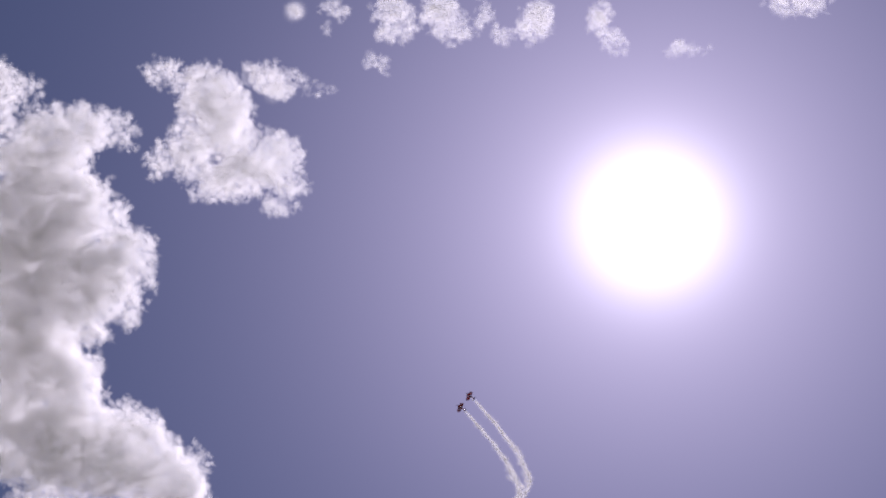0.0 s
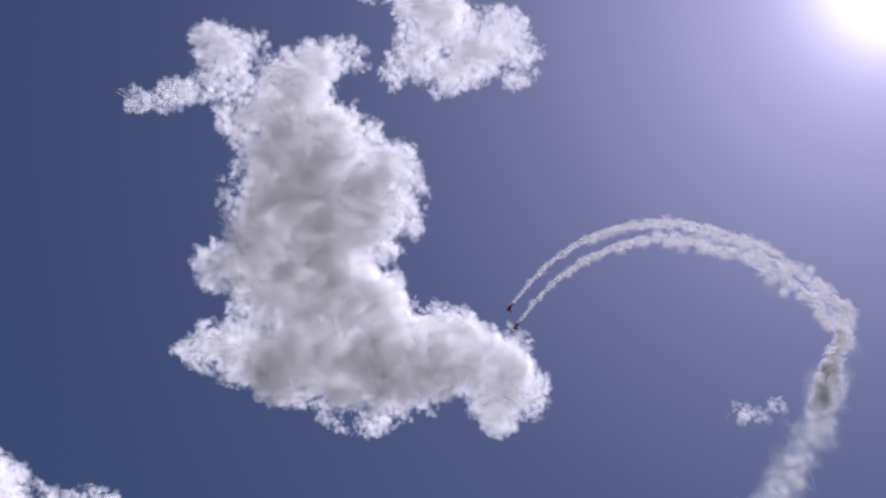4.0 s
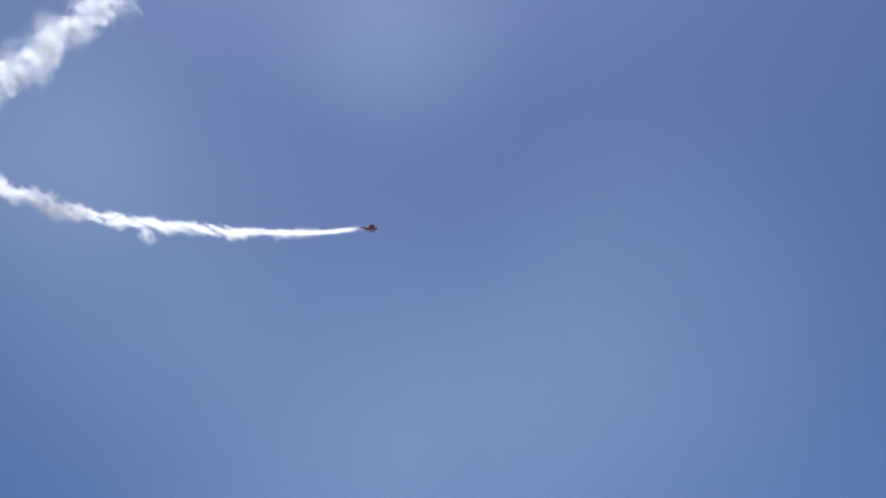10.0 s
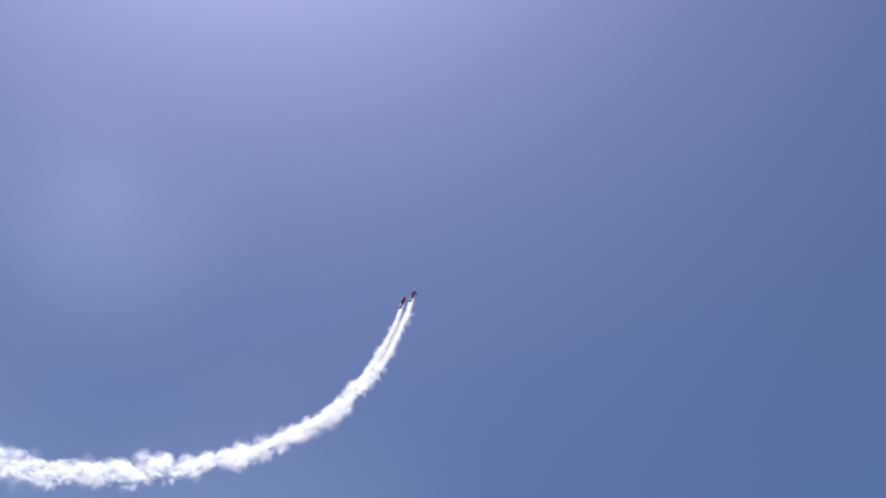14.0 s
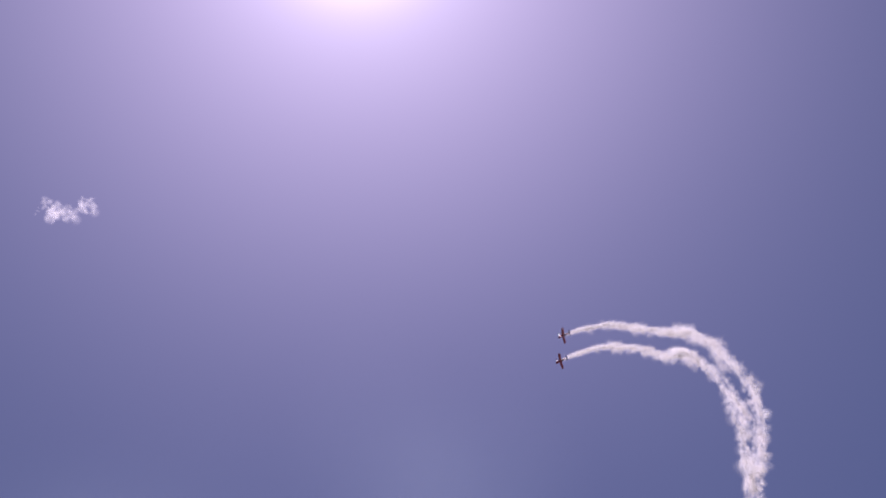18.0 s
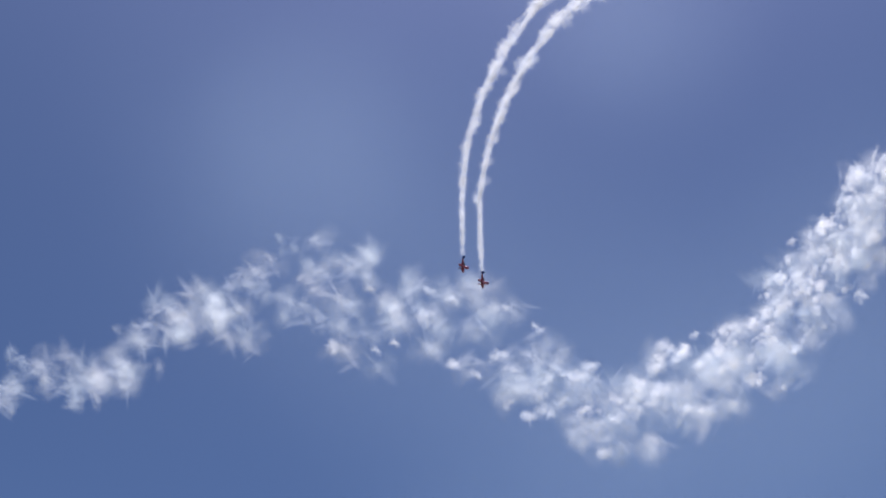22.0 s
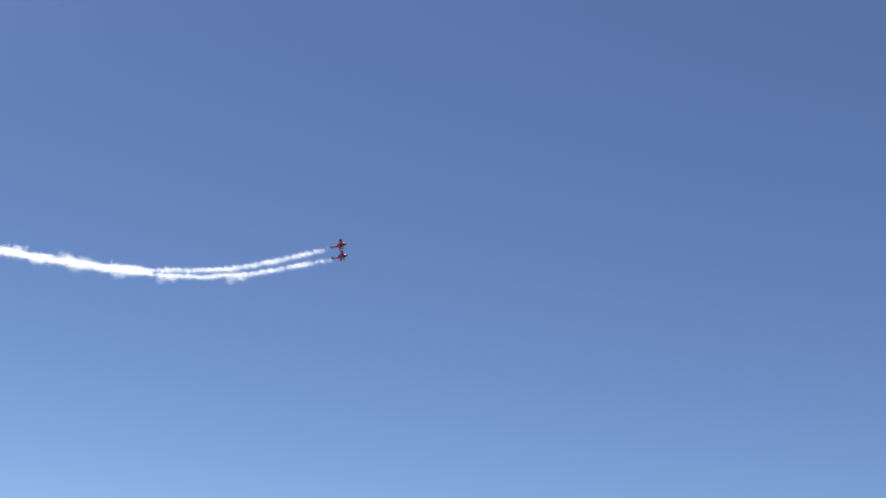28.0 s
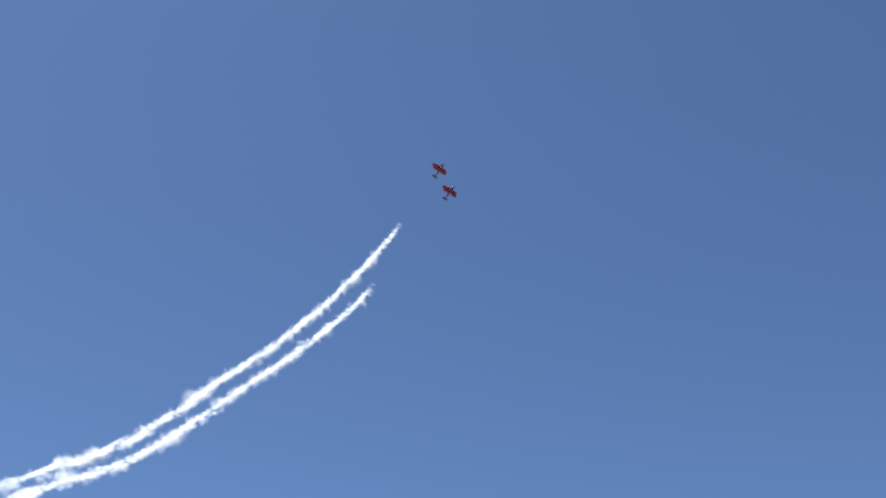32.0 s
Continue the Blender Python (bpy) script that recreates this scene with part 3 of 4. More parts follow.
LEADER_ROWS = [
    (0, pose(-4.1, 393.3, 755.2, 164.5, 2.3, -81.4)),
    (0.5, pose(-24.0, 390.8, 759.1, 173.9, 5.0, -85.4)),
    (1, pose(-43.2, 389.8, 759.4, -175.1, 7.7, -88.5)),
    (1.5, pose(-62.6, 389.8, 756.1, -164.8, 9.6, -88.3)),
    (2, pose(-82.4, 390.8, 748.7, -153.6, 11.0, -89.9)),
    (2.5, pose(-102.0, 393.6, 736.6, -142.1, 12.0, -93.1)),
    (3, pose(-120.4, 399.0, 719.5, -131.9, 12.9, -96.6)),
    (3.5, pose(-136.5, 406.5, 698.1, -121.8, 18.7, -91.9)),
    (4, pose(-150.0, 415.4, 673.8, -111.8, 22.5, -85.2)),
    (4.5, pose(-160.2, 425.4, 648.0, -101.0, 24.0, -77.8)),
    (5, pose(-165.7, 436.3, 621.0, -91.8, 22.6, -82.9)),
    (5.5, pose(-164.9, 448.1, 592.0, -81.4, 21.0, -89.9)),
    (6, pose(-156.4, 459.5, 560.0, -72.6, 19.5, -96.6)),
    (6.5, pose(-139.3, 469.3, 524.8, -63.2, 19.8, -102.4)),
    (7, pose(-113.8, 476.0, 488.9, -54.6, 20.6, -107.5)),
    (7.5, pose(-81.4, 478.6, 455.2, -46.7, 22.2, -110.9)),
    (8, pose(-43.3, 477.4, 425.6, -37.7, 25.1, -112.0)),
    (8.5, pose(-2.0, 472.9, 401.7, -29.8, 26.3, -112.3)),
    (9, pose(38.5, 466.0, 383.8, -23.1, 26.2, -111.6)),
    (9.5, pose(76.9, 458.1, 371.6, -15.0, 27.1, -108.9)),
    (10, pose(114.8, 449.8, 365.8, -3.8, 27.1, -104.6)),
    (10.5, pose(152.6, 440.5, 367.3, 7.8, 25.0, -101.9)),
    (11, pose(187.7, 430.0, 375.2, 17.6, 21.6, -101.6)),
    (11.5, pose(217.2, 419.5, 387.0, 25.6, 17.8, -102.9)),
    (12, pose(239.7, 409.8, 400.2, 33.7, 14.2, -107.1)),
    (12.5, pose(255.4, 400.4, 414.6, 43.2, 12.9, -116.9)),
    (13, pose(264.3, 390.2, 429.1, 52.0, 16.9, -130.3)),
    (13.5, pose(265.8, 378.8, 440.1, 48.7, 42.8, -151.0)),
    (14, pose(263.1, 365.6, 447.5, 60.8, 57.0, -136.4)),
    (14.5, pose(260.0, 351.7, 457.2, 96.8, 48.2, -93.3)),
    (15, pose(253.8, 339.5, 469.6, 134.4, 30.1, -70.5)),
    (15.5, pose(242.7, 331.0, 478.5, 158.1, 11.0, -65.9)),
    (16, pose(229.7, 326.2, 480.0, -172.2, -5.4, -76.1)),
    (16.5, pose(215.1, 323.3, 477.6, -170.7, -11.6, -83.0)),
    (17, pose(198.2, 322.1, 473.8, -165.6, -14.2, -92.2)),
    (17.5, pose(180.6, 322.8, 468.1, -159.7, -15.6, -100.9)),
    (18, pose(163.2, 325.3, 460.3, -149.6, -16.6, -111.5)),
    (18.5, pose(146.0, 329.8, 450.0, -145.4, -15.4, -118.5)),
    (19, pose(127.2, 336.1, 437.4, -147.3, -14.0, -118.0)),
    (19.5, pose(106.9, 344.1, 422.5, -142.9, -12.4, -122.2)),
    (20, pose(87.2, 353.5, 405.3, -138.0, -10.0, -127.3)),
    (20.5, pose(69.5, 364.5, 385.3, -132.2, -6.1, -134.0)),
    (21, pose(55.6, 377.7, 362.0, -125.5, 3.3, -138.5)),
    (21.5, pose(47.2, 393.1, 335.3, -115.9, 16.8, -132.3)),
    (22, pose(45.6, 409.3, 306.0, -100.8, 26.0, -121.1)),
    (22.5, pose(50.9, 424.7, 275.6, -87.6, 28.9, -117.3)),
    (23, pose(63.6, 437.9, 245.0, -72.2, 29.7, -112.6)),
    (23.5, pose(85.3, 448.0, 215.0, -55.9, 28.8, -108.9)),
    (24, pose(116.4, 453.2, 187.3, -40.1, 25.5, -106.1)),
    (24.5, pose(154.9, 452.6, 165.0, -26.9, 22.9, -106.1)),
    (25, pose(196.7, 446.5, 150.3, -14.9, 19.8, -106.4)),
    (25.5, pose(238.3, 436.5, 144.2, -4.2, 16.2, -107.8)),
    (26, pose(277.6, 422.5, 145.3, 4.7, 12.8, -111.6)),
    (26.5, pose(313.3, 403.1, 147.1, 0.1, 11.9, -123.7)),
    (27, pose(345.6, 379.6, 146.6, -0.0, 4.8, -128.3)),
    (27.5, pose(376.3, 354.2, 150.4, 12.4, -3.3, -131.4)),
    (28, pose(403.9, 325.5, 162.6, 20.7, -8.0, -144.9)),
    (28.5, pose(423.8, 295.4, 177.9, 24.5, -11.0, -156.9)),
    (29, pose(435.1, 268.4, 191.1, 24.4, -9.0, -166.0)),
    (29.5, pose(441.2, 243.5, 203.4, 27.4, -7.6, -172.7)),
    (30, pose(444.5, 217.9, 217.4, 30.5, -6.0, -178.8)),
    (30.5, pose(445.1, 193.1, 232.8, 33.9, -7.3, 172.9)),
    (31, pose(442.6, 170.8, 248.7, 37.5, -7.4, 163.8)),
    (31.5, pose(437.0, 151.5, 265.1, 41.0, -8.1, 153.1)),
    (32, pose(429.3, 134.1, 282.0, 43.0, -11.0, 144.8)),
]
WINGMAN_ROWS = [
    (0, pose(-7.6, 398.6, 747.5, 163.0, 1.3, -83.3)),
    (0.5, pose(-27.0, 396.7, 751.7, 173.3, 4.4, -86.7)),
    (1, pose(-45.7, 396.1, 752.0, -175.2, 7.2, -89.3)),
    (1.5, pose(-64.4, 397.0, 749.5, -168.1, 10.0, -93.3)),
    (2, pose(-83.2, 399.6, 743.3, -154.1, 11.6, -95.1)),
    (2.5, pose(-101.5, 403.7, 731.3, -139.8, 11.4, -95.4)),
    (3, pose(-118.8, 409.4, 713.7, -130.3, 12.2, -98.0)),
    (3.5, pose(-134.0, 416.7, 692.3, -120.7, 17.8, -92.9)),
    (4, pose(-146.3, 425.1, 668.5, -110.7, 21.1, -86.1)),
    (4.5, pose(-155.4, 434.4, 643.3, -100.0, 22.3, -79.0)),
    (5, pose(-160.1, 444.5, 616.8, -91.4, 21.2, -84.0)),
    (5.5, pose(-158.6, 454.8, 587.7, -80.7, 17.2, -91.5)),
    (6, pose(-149.2, 464.5, 555.3, -71.4, 18.3, -98.8)),
    (6.5, pose(-131.8, 472.1, 519.5, -63.6, 16.2, -104.4)),
    (7, pose(-106.9, 476.0, 482.2, -55.6, 17.2, -109.8)),
    (7.5, pose(-75.3, 476.3, 447.5, -46.9, 21.1, -112.3)),
    (8, pose(-38.7, 473.0, 418.1, -38.2, 23.3, -115.5)),
    (8.5, pose(1.0, 466.6, 394.5, -30.0, 25.8, -113.9)),
    (9, pose(40.4, 458.8, 376.9, -23.2, 26.0, -112.5)),
    (9.5, pose(77.6, 450.5, 365.2, -14.7, 27.0, -110.1)),
    (10, pose(114.0, 441.9, 359.7, -3.8, 27.1, -105.0)),
    (10.5, pose(150.3, 432.9, 361.1, 7.8, 25.0, -101.4)),
    (11, pose(183.7, 423.7, 368.7, 18.2, 21.1, -99.7)),
    (11.5, pose(211.4, 415.2, 380.2, 26.8, 16.6, -99.9)),
    (12, pose(233.0, 407.0, 393.4, 34.4, 13.5, -106.0)),
    (12.5, pose(248.3, 398.0, 407.7, 43.9, 12.5, -116.5)),
    (13, pose(257.2, 388.1, 422.2, 52.8, 15.9, -129.2)),
    (13.5, pose(259.9, 377.9, 433.4, 52.6, 35.2, -143.1)),
    (14, pose(258.5, 367.1, 441.7, 67.7, 50.4, -129.9)),
    (14.5, pose(254.1, 355.3, 452.1, 106.3, 43.7, -93.8)),
    (15, pose(246.5, 344.5, 464.4, 134.1, 28.6, -70.7)),
    (15.5, pose(237.4, 337.4, 472.8, 152.8, 10.0, -66.9)),
    (16, pose(226.6, 333.8, 474.1, -172.6, -7.1, -77.9)),
    (16.5, pose(212.7, 331.2, 471.8, -169.8, -12.6, -82.6)),
    (17, pose(196.5, 330.3, 468.2, -166.3, -15.5, -94.8)),
    (17.5, pose(179.6, 331.4, 462.3, -156.5, -17.3, -104.2)),
    (18, pose(163.2, 334.2, 453.9, -146.2, -17.9, -114.9)),
    (18.5, pose(147.0, 338.7, 443.0, -142.3, -16.6, -120.4)),
    (19, pose(129.5, 344.6, 430.1, -144.5, -15.1, -120.0)),
    (19.5, pose(110.6, 352.0, 415.1, -140.7, -13.6, -123.6)),
    (20, pose(92.2, 360.7, 397.9, -135.6, -11.1, -128.8)),
    (20.5, pose(75.7, 370.7, 378.2, -130.7, -7.2, -134.8)),
    (21, pose(62.3, 382.0, 355.0, -122.3, -0.1, -137.2)),
    (21.5, pose(53.8, 394.6, 328.1, -113.0, 13.7, -131.9)),
    (22, pose(52.7, 409.1, 298.9, -99.6, 25.5, -122.1)),
    (22.5, pose(58.8, 424.1, 269.3, -87.1, 29.8, -118.3)),
    (23, pose(71.7, 436.5, 239.4, -71.9, 27.7, -114.1)),
    (23.5, pose(91.9, 443.8, 209.4, -57.0, 24.5, -112.5)),
    (24, pose(120.9, 446.2, 181.8, -40.9, 24.0, -108.4)),
    (24.5, pose(157.8, 444.3, 160.0, -26.7, 22.5, -107.0)),
    (25, pose(198.2, 437.7, 146.1, -13.9, 19.4, -107.3)),
    (25.5, pose(238.1, 426.9, 141.0, -3.0, 15.9, -108.7)),
    (26, pose(275.9, 412.7, 142.6, 5.1, 12.7, -111.9)),
    (26.5, pose(310.6, 395.2, 145.2, 2.4, 11.8, -120.0)),
    (27, pose(342.6, 375.2, 146.5, 2.7, 4.7, -124.5)),
    (27.5, pose(373.0, 351.5, 152.1, 14.8, -3.2, -132.2)),
    (28, pose(398.7, 322.4, 165.3, 22.0, -6.4, -148.1)),
    (28.5, pose(416.1, 291.9, 181.3, 25.8, -9.1, -159.5)),
    (29, pose(426.3, 265.4, 195.2, 27.0, -8.4, -165.3)),
    (29.5, pose(432.4, 241.3, 207.8, 27.3, -6.7, -172.7)),
    (30, pose(435.4, 216.8, 221.2, 30.8, -4.9, -179.0)),
    (30.5, pose(435.8, 192.9, 236.3, 34.9, -6.5, 173.3)),
    (31, pose(433.4, 171.3, 252.6, 39.1, -6.7, 164.4)),
    (31.5, pose(428.3, 152.5, 269.7, 43.5, -7.4, 153.8)),
    (32, pose(421.1, 135.8, 287.5, 45.5, -10.3, 145.4)),
]
leader = biplane("red aerobatic biplane with blue tail, trailing white smoke")
wingman = biplane("red aerobatic biplane with blue tail, in close formation")

# ---- smoke ----
WIND = Vector((0.39, 8.37, 0))
# the way by which the pair came up into its first loop, before the clip: seconds and the leader's place
ENTRY = [(-12.4, (-376.6, 375.1, 358.0)),
         (-11.6, (-354.5, 368.4, 386.7)),
         (-11.0, (-329.8, 393.4, 383.8)),
         (-10.3, (-293.1, 420.6, 384.8)),
         (-9.6, (-259.3, 446.3, 391.7)),
         (-8.8, (-232.4, 450.6, 426.2)),
         (-7.8, (-197.7, 458.4, 463.5)),
         (-6.0, (-72.5, 451.5, 558.2)),
         (-4.7, (-18.2, 443.4, 612.0)),
         (-4.2, (5.4, 437.7, 633.2)),
         (-3.5, (28.0, 415.9, 669.5)),
         (-2.4, (31.0, 421.0, 697.0)),
         (-1.4, (42.0, 408.0, 723.0))]


def glide(rows, t):
    """The place at t on a smooth line through rows of (seconds, place)."""
    k = 1
    while k < len(rows) - 2 and rows[k + 1][0] < t:
        k += 1
    (t0, p0), (t1, p1), (t2, p2), (t3, p3) = rows[k - 1], rows[k], rows[k + 1], rows[min(k + 2, len(rows) - 1)]
    m1 = (p2 - p0) / (t2 - t0)
    m2 = (p3 - p1) / max(t3 - t1, 0.01)
    h = t2 - t1
    u = (t - t1) / h
    return (2 * u ** 3 - 3 * u * u + 1) * p1 + (u ** 3 - 2 * u * u + u) * h * m1 + (3 * u * u - 2 * u ** 3) * p2 + (u ** 3 - u * u) * h * m2


LEANS = 7


def puff_meshes(first, half, count, size, mat, kinds=3):
    """Rigid puffs of smoke with the sun over their +z, some for each lean of their long axis from the sun's way."""
    made = []
    for lean in range(LEANS):
        a = math.pi * lean / (LEANS - 1)
        to_lean = np.array([[1, 0, 0], [0, math.sin(a), math.cos(a)], [0, -math.cos(a), math.sin(a)]])
        for kind in range(kinds):
            rng = np.random.RandomState(first + lean * kinds + kind)
            p = rng.normal(size=(count, 3))
            p *= (rng.rand(count) ** 0.45 / np.linalg.norm(p, axis=1))[:, None]
            shade = 0.35 * p - np.array((0, 0, 0.9))
            shade /= np.linalg.norm(shade, axis=1)[:, None]
            made.append(soft_flakes("smoke_puff", (p * np.array(half)) @ to_lean, size * rng.uniform(0.7, 1.3, count), shade, rng, mat, np.array((0, 0, 1.0))))
    return made


CORES = puff_meshes(100, (0.25, 5.6, 0.25), 22, 1.3, FRESH_SMOKE)
WISPS = puff_meshes(200, (1.3, 4.5, 1.3), 8, 2.4, SMOKE)
PUFFS = puff_meshes(300, (2.7, 3.8, 2.7), 9, 3.6, SMOKE)
BILLOWS = puff_meshes(500, (4.6, 6.0, 4.6), 9, 5.0, THIN_SMOKE)
CLOTS = puff_meshes(400, (7.0, 9.0, 7.0), 10, 7.6, THIN_SMOKE)
SUNWARD = TO_SUN.to_track_quat("Z", "Y").to_matrix()
STORE = Vector((0, -60, -40))


def spread(age):
    """Half width of the plume in metres."""
    return 0.1 + 0.6 * (1 - math.exp(-max(age, 0.0) / 0.5)) + 11.0 * (1 - math.exp(-max(age, 0.0) / 6.0))


def sink(age):
    """How far the wings' downwash carries the smoke away from the lift, in metres."""
    return 14.0 * (1 - math.exp(-max(age, 0.0) / 3.0))


# how hard the pair pulls along its loops, and so how strong the wash behind it is
WASH = [(-20, 0), (0, 0), (2, 0.7), (5, 0.9), (6.2, 2.2), (8, 1.7), (10, 0.7), (14, 1.0), (15, 1.5), (18, 1.6), (20, 1.9), (22.3, 0.9), (23.5, 0.5), (26, 0.35), (27.5, 0.6), (28.5, 1.3), (29.3, 1.5), (30, 0.85), (40, 0.7)]

# how quickly the smoke frays
LOOSE = [(-20, 1), (5, 1.0), (6, 1.2), (9, 1.35), (11, 1.4), (13, 1.2), (14, 1.0), (15, 0.75), (19, 0.85), (26, 0.75), (27, 0.6), (29, 0.58), (30, 0.42), (40, 0.36)]


def glide_number(rows, t):
    k = max(i for i in range(len(rows) - 1) if rows[i][0] <= t)
    (t0, a), (t1, b) = rows[k], rows[k + 1]
    return a + (b - a) * (t - t0) / (t1 - t0)


# where the smoke of the first pull-up has settled by 21 s: seconds at which it was left, and the place
SETTLED = [(6.0, (-177, 658, 394)),
          (6.7, (-119, 627, 400)),
          (7.5, (-68, 580, 406)),
          (8.3, (-6, 547, 394)),
          (9.2, (58, 532, 362)),
          (10.0, (114, 536, 324)),
          (10.7, (152, 531, 327)),
          (11.5, (194, 520, 351)),
          (12.4, (235, 501, 387)),
          (13.2, (260, 478, 419))]
SETTLED = [(t, Vector(p)) for t, p in SETTLED]


def plume(left_at, place, lift, wash, age):
    """The middle of the smoke left at left_at, after some seconds: wind, downwash, then the slow eddies of the loop."""
    at = place + WIND * age - lift * (sink(age) * wash)
    share = min(max((14.2 - left_at) / 1.0, 0), 1) if left_at > 5.99 else 0
    if share > 0:
        goal = glide(SETTLED, min(max(left_at, 6.0), 13.2)) + WIND * (left_at + age - 21)
        u = min(max((left_at + age - 13.6) / 6.4, 0), 1)
        at = at.lerp(goal, u * u * (3 - 2 * u) * share)
    return at


AGES = (0.0, 0.4, 1.0, 2.0, 3.5, 5.5, 7.5, 9.5, 11.5, 14.0, 20.0)


def smoke_trail(rows, start, stop, label, seed, strands=5):
    """Short rigid wisps, left in the air behind the aeroplane: they drift with the wind, sink with the downwash and move apart."""
    rng = random.Random(seed)
    trail = new("smoke_trail")
    tagged(trail, label, "smoke", group="smoke trails", kind="stuff")
    moves = []
    t, step, count = start, 0.12, 0
    while t < stop:
        step = 0.12 if t > -3 else 0.14
        here, ahead = glide(rows, t), glide(rows, t + step)
        way = (ahead - here).normalized()
        lift = (glide(rows, t + 0.8) - 2 * here + glide(rows, t - 0.8)) / 0.64 + Vector((0, 0, 9.8))
        lift = (lift - way * lift.dot(way)).normalized()
        turn = way.to_track_quat("Y", "Z").to_matrix().to_4x4()
        by_sun = SUNWARD.transposed() @ way
        lean = round(math.acos(max(-1, min(1, by_sun.z))) / math.pi * (LEANS - 1))
        facing = math.degrees(math.atan2(-by_sun.x, by_sun.y))
        wash = glide_number(WASH, t)
        loose = glide_number(LOOSE, t)
        billow = Vector([noise.noise(Vector((t * 1.1, 3.0 + 4 * k + seed, 0))) for k in range(3)])
        if t > -3:
            kinds = [(CORES, 0.0)] * (strands if t < 27 else strands - 1) + [(WISPS, rng.uniform(0.15, 0.5) / loose), (WISPS, rng.uniform(0.4, 1.2) / loose)]
            kinds += [(PUFFS, rng.uniform(0.9, 2.4) / loose)]
            if 6 < t < 13.5:
                kinds += [(BILLOWS, rng.uniform(2.0, 6.0))]
            else:
                kinds += [(PUFFS, rng.uniform(1.8, 4.5) / loose)]
        else:
            kinds = [(PUFFS, 2.0)] * (2 if t > -9 or count % 2 else 1) + [(CLOTS, 2.0)] * (2 if t > -9 else 1)
        if count % (2 if t > -0.4 else 5) == 0 and t > -3:
            kinds += [(CLOTS, rng.uniform(3.5, 8.0))] * (3 if 6 < t < 13.5 else 1)
        count += 1
        for k, (shapes, ripe) in enumerate(kinds):
            ob = new("smoke_puff", shapes[lean * 3 + rng.randrange(3)])
            ob.parent = trail
            share = 0.6 * math.sqrt((k % strands + rng.random()) / strands) if shapes is CORES else 0.8 * math.sqrt(rng.random())
            ang = rng.uniform(0, 2 * math.pi)
            side = turn.to_3x3() @ Vector((math.cos(ang), 0, math.sin(ang)))
            twist = [rng.uniform(-1, 1) for _ in range(3)]
            along = (k + 0.5) / strands if shapes is CORES else 0.5 + 0.6 * twist[0]
            flow = []
            for age in (ripe, *[a for a in AGES if a > ripe + 0.1]):
                s = spread(age) * loose
                if 6 <= t < 13.5:
                    s *= 1 + (1.2 if t > 8.6 else 1.9) * min(max((t + age - 13.6) / 6.4, 0), 1)
                at = plume(t, here.lerp(ahead, along), lift, wash, age) + side * (share * s) + billow * (0.3 * max(s - 2.0, 0))
                tumble = min(age / 7.0, 1.0) * 50
                flow.append((age, Matrix.Translation(at) @ SUNWARD.to_4x4() @ pose(0, 0, 0, 0, 0, facing + twist[2] * tumble)))
            # the finest shreds dry up first
            thinned = t + rng.uniform(7, 11) if shapes is CORES else t + rng.uniform(9, 14) if shapes in (WISPS, PUFFS) and t < 13.5 else 99.0
            moves.append((ob, t + step * along + 0.115 if shapes is CORES else t + step, flow, rng.uniform(10.6, 14.6) if t < 6.0 else thinned))
        t += step
    return moves


def blend_pose(a, b, u):
    return Matrix.LocRotScale(a.translation.lerp(b.translation, u), a.to_quaternion().slerp(b.to_quaternion(), u), None)


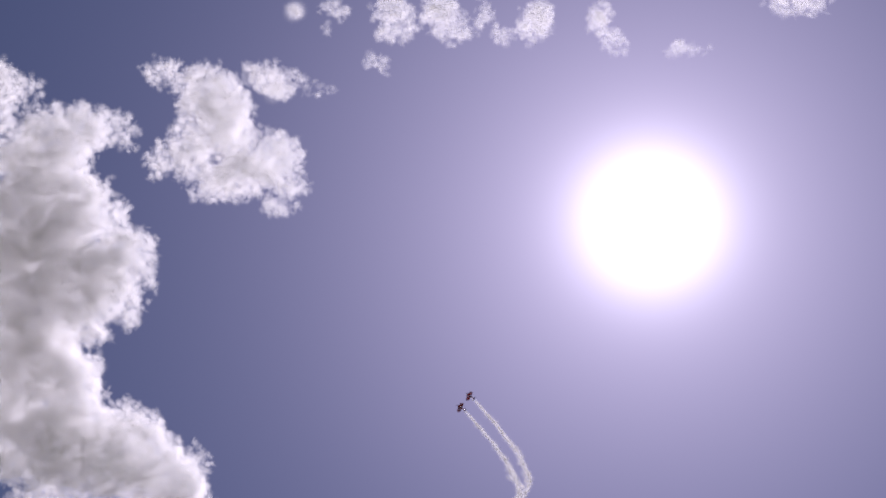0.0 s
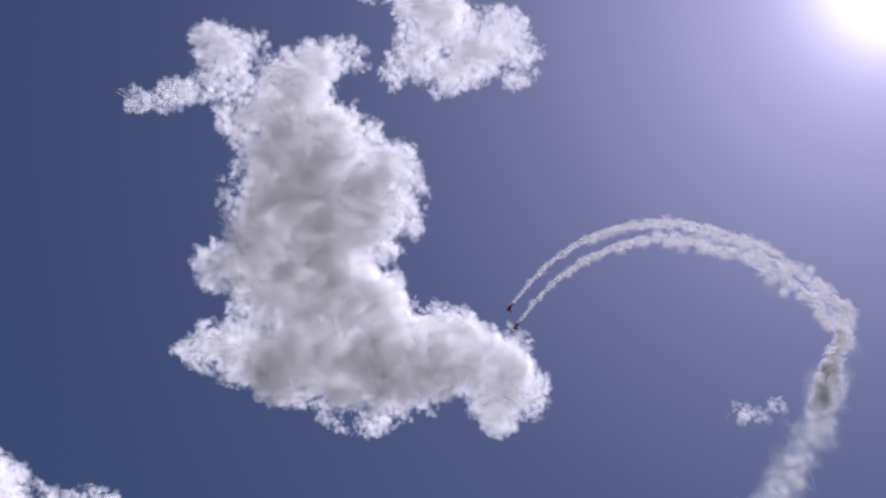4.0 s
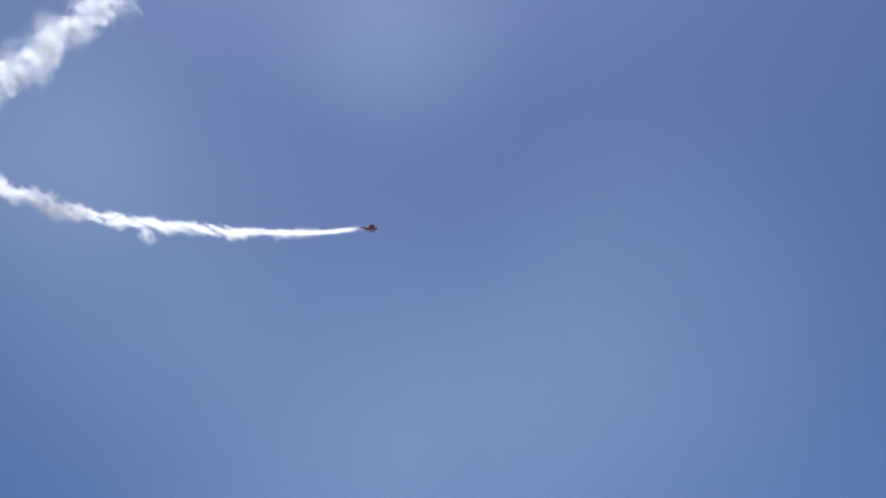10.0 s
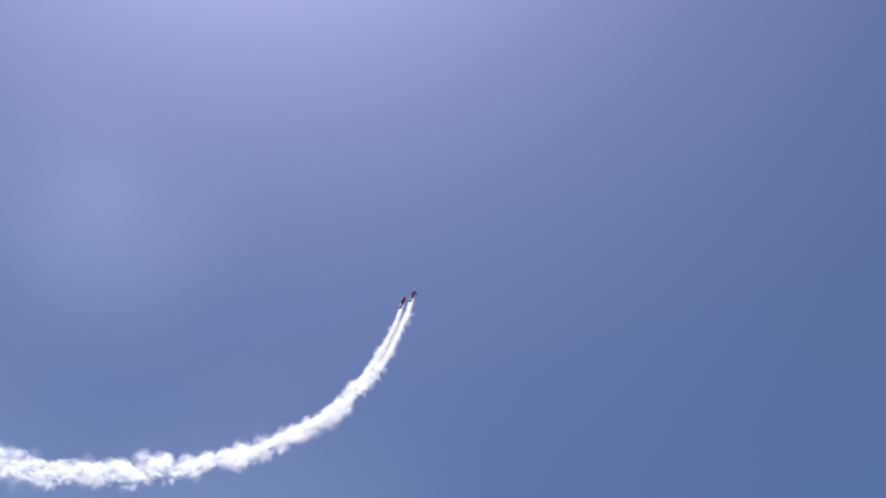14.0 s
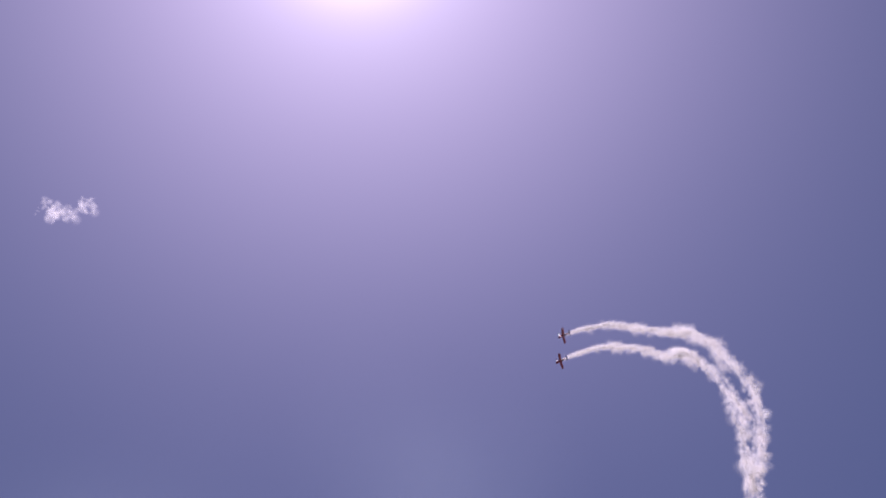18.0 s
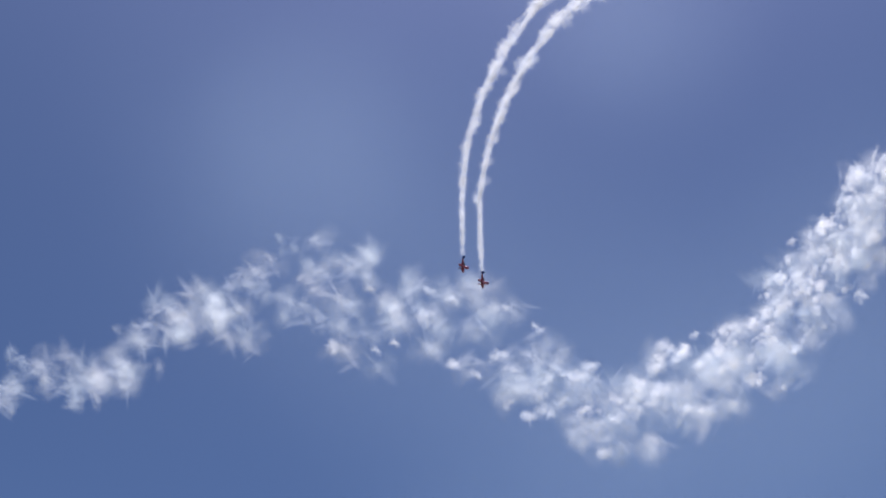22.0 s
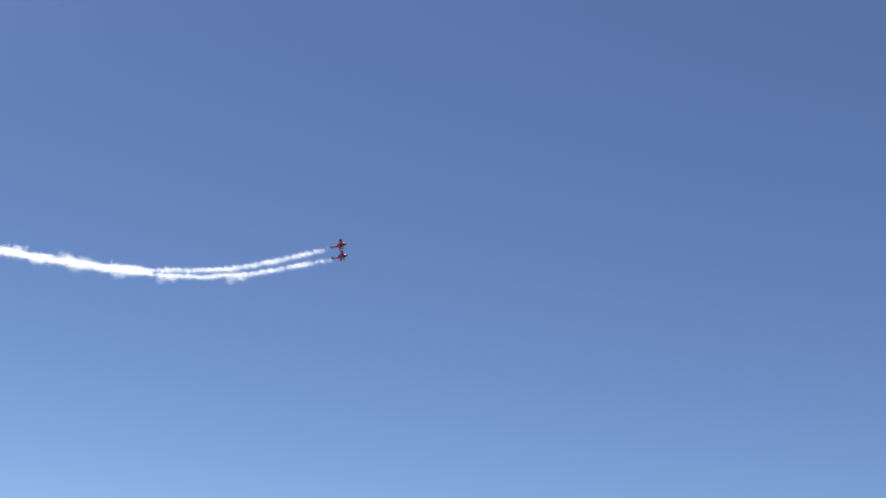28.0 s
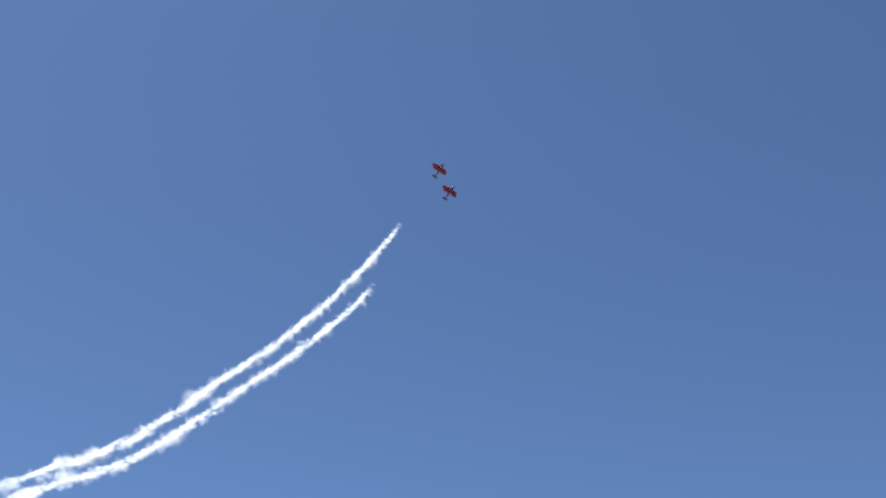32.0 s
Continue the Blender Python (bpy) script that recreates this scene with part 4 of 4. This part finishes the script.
def let_go(moves):
    for ob, born, flow, gone in moves:
        rows = []
        first = (frame(born + flow[0][0]) - 1) / FPS
        born = first - flow[0][0]
        if first > 32 or gone < first + 0.3:
            bpy.data.objects.remove(ob)
            continue
        if first > 0:
            hold = Matrix.Translation(STORE)
            rows += [(0.0, hold)]
            if first > 1.5 / FPS:
                rows += [(first - 1 / FPS, hold)]
        last = None
        for (a0, m0), (a1, m1) in zip(flow, flow[1:]):
            if born + a0 < 0 < born + a1:
                rows.append((0.0, blend_pose(m0, m1, -(born + a0) / (a1 - a0))))
            if 0 <= born + a0 <= 32:
                rows.append((born + a0, m0))
            if born + a0 < 32 < born + a1:
                rows.append((32.0, blend_pose(m0, m1, (32 - born - a0) / (a1 - a0))))
        if born + flow[-1][0] <= 32:
            a1, m1 = flow[-1]
            rest = 32 - born - a1
            if born + a1 >= 0:
                rows.append((born + a1, m1))
            else:
                rows.append((0.0, Matrix.Translation(WIND * -(born + a1)) @ m1))
            rows.append((32.0, Matrix.Translation(WIND * rest) @ m1))
        if gone < 32:
            gone = (frame(gone) - 1) / FPS
            k = max(i for i, r in enumerate(rows) if r[0] < gone)
            (ta, ma), (tb, mb) = rows[k], rows[min(k + 1, len(rows) - 1)]
            last_seen = blend_pose(ma, mb, (gone - ta) / max(tb - ta, 0.01)) if tb > ta else ma
            rows = [r for r in rows if r[0] < gone - 0.05] + [(gone, last_seen), (gone + 1 / FPS, Matrix.Translation(STORE)), (32.0, Matrix.Translation(STORE))]
        clean = []
        for t, m in rows:
            if clean and frame(t) <= frame(clean[-1][0]):
                clean[-1] = (clean[-1][0], m) if t > clean[-1][0] else clean[-1]
                continue
            clean.append((t, m))
        walk(ob, clean)


lead_line = [(t, Vector(p)) for t, p in ENTRY] + [(t, m.translation.copy()) for t, m in LEADER_ROWS]
gap_at_start = WINGMAN_ROWS[0][1].translation - LEADER_ROWS[0][1].translation
wing_line = [(t, Vector(p) + gap_at_start) for t, p in ENTRY] + [(t, m.translation.copy()) for t, m in WINGMAN_ROWS]
MOVES = smoke_trail(lead_line, -12.2, 31.1, "billowing white display smoke drifting and widening in the air", 3)
MOVES += smoke_trail(wing_line, -12.2, 31.4, "billowing white display smoke drifting and widening in the air", 8)


def motions():
    walk(leader, LEADER_ROWS)
    walk(wingman, WINGMAN_ROWS)
    base = cloud_wispb.matrix_basis.copy()
    blown = Matrix.Translation((-193, -134, 79)) @ base
    walk(cloud_wispb, [(0.0, base), (6.0, base), (17.0, blown), (32.0, blown)])
    base = cloud_big.matrix_basis.copy()
    walk(cloud_big, [(0.0, base), (6.0, base), (19.0, Matrix.Translation((-70, -2, -14)) @ base), (32.0, Matrix.Translation((-140, -4, -27)) @ base)])
    let_go(MOVES)


motions()
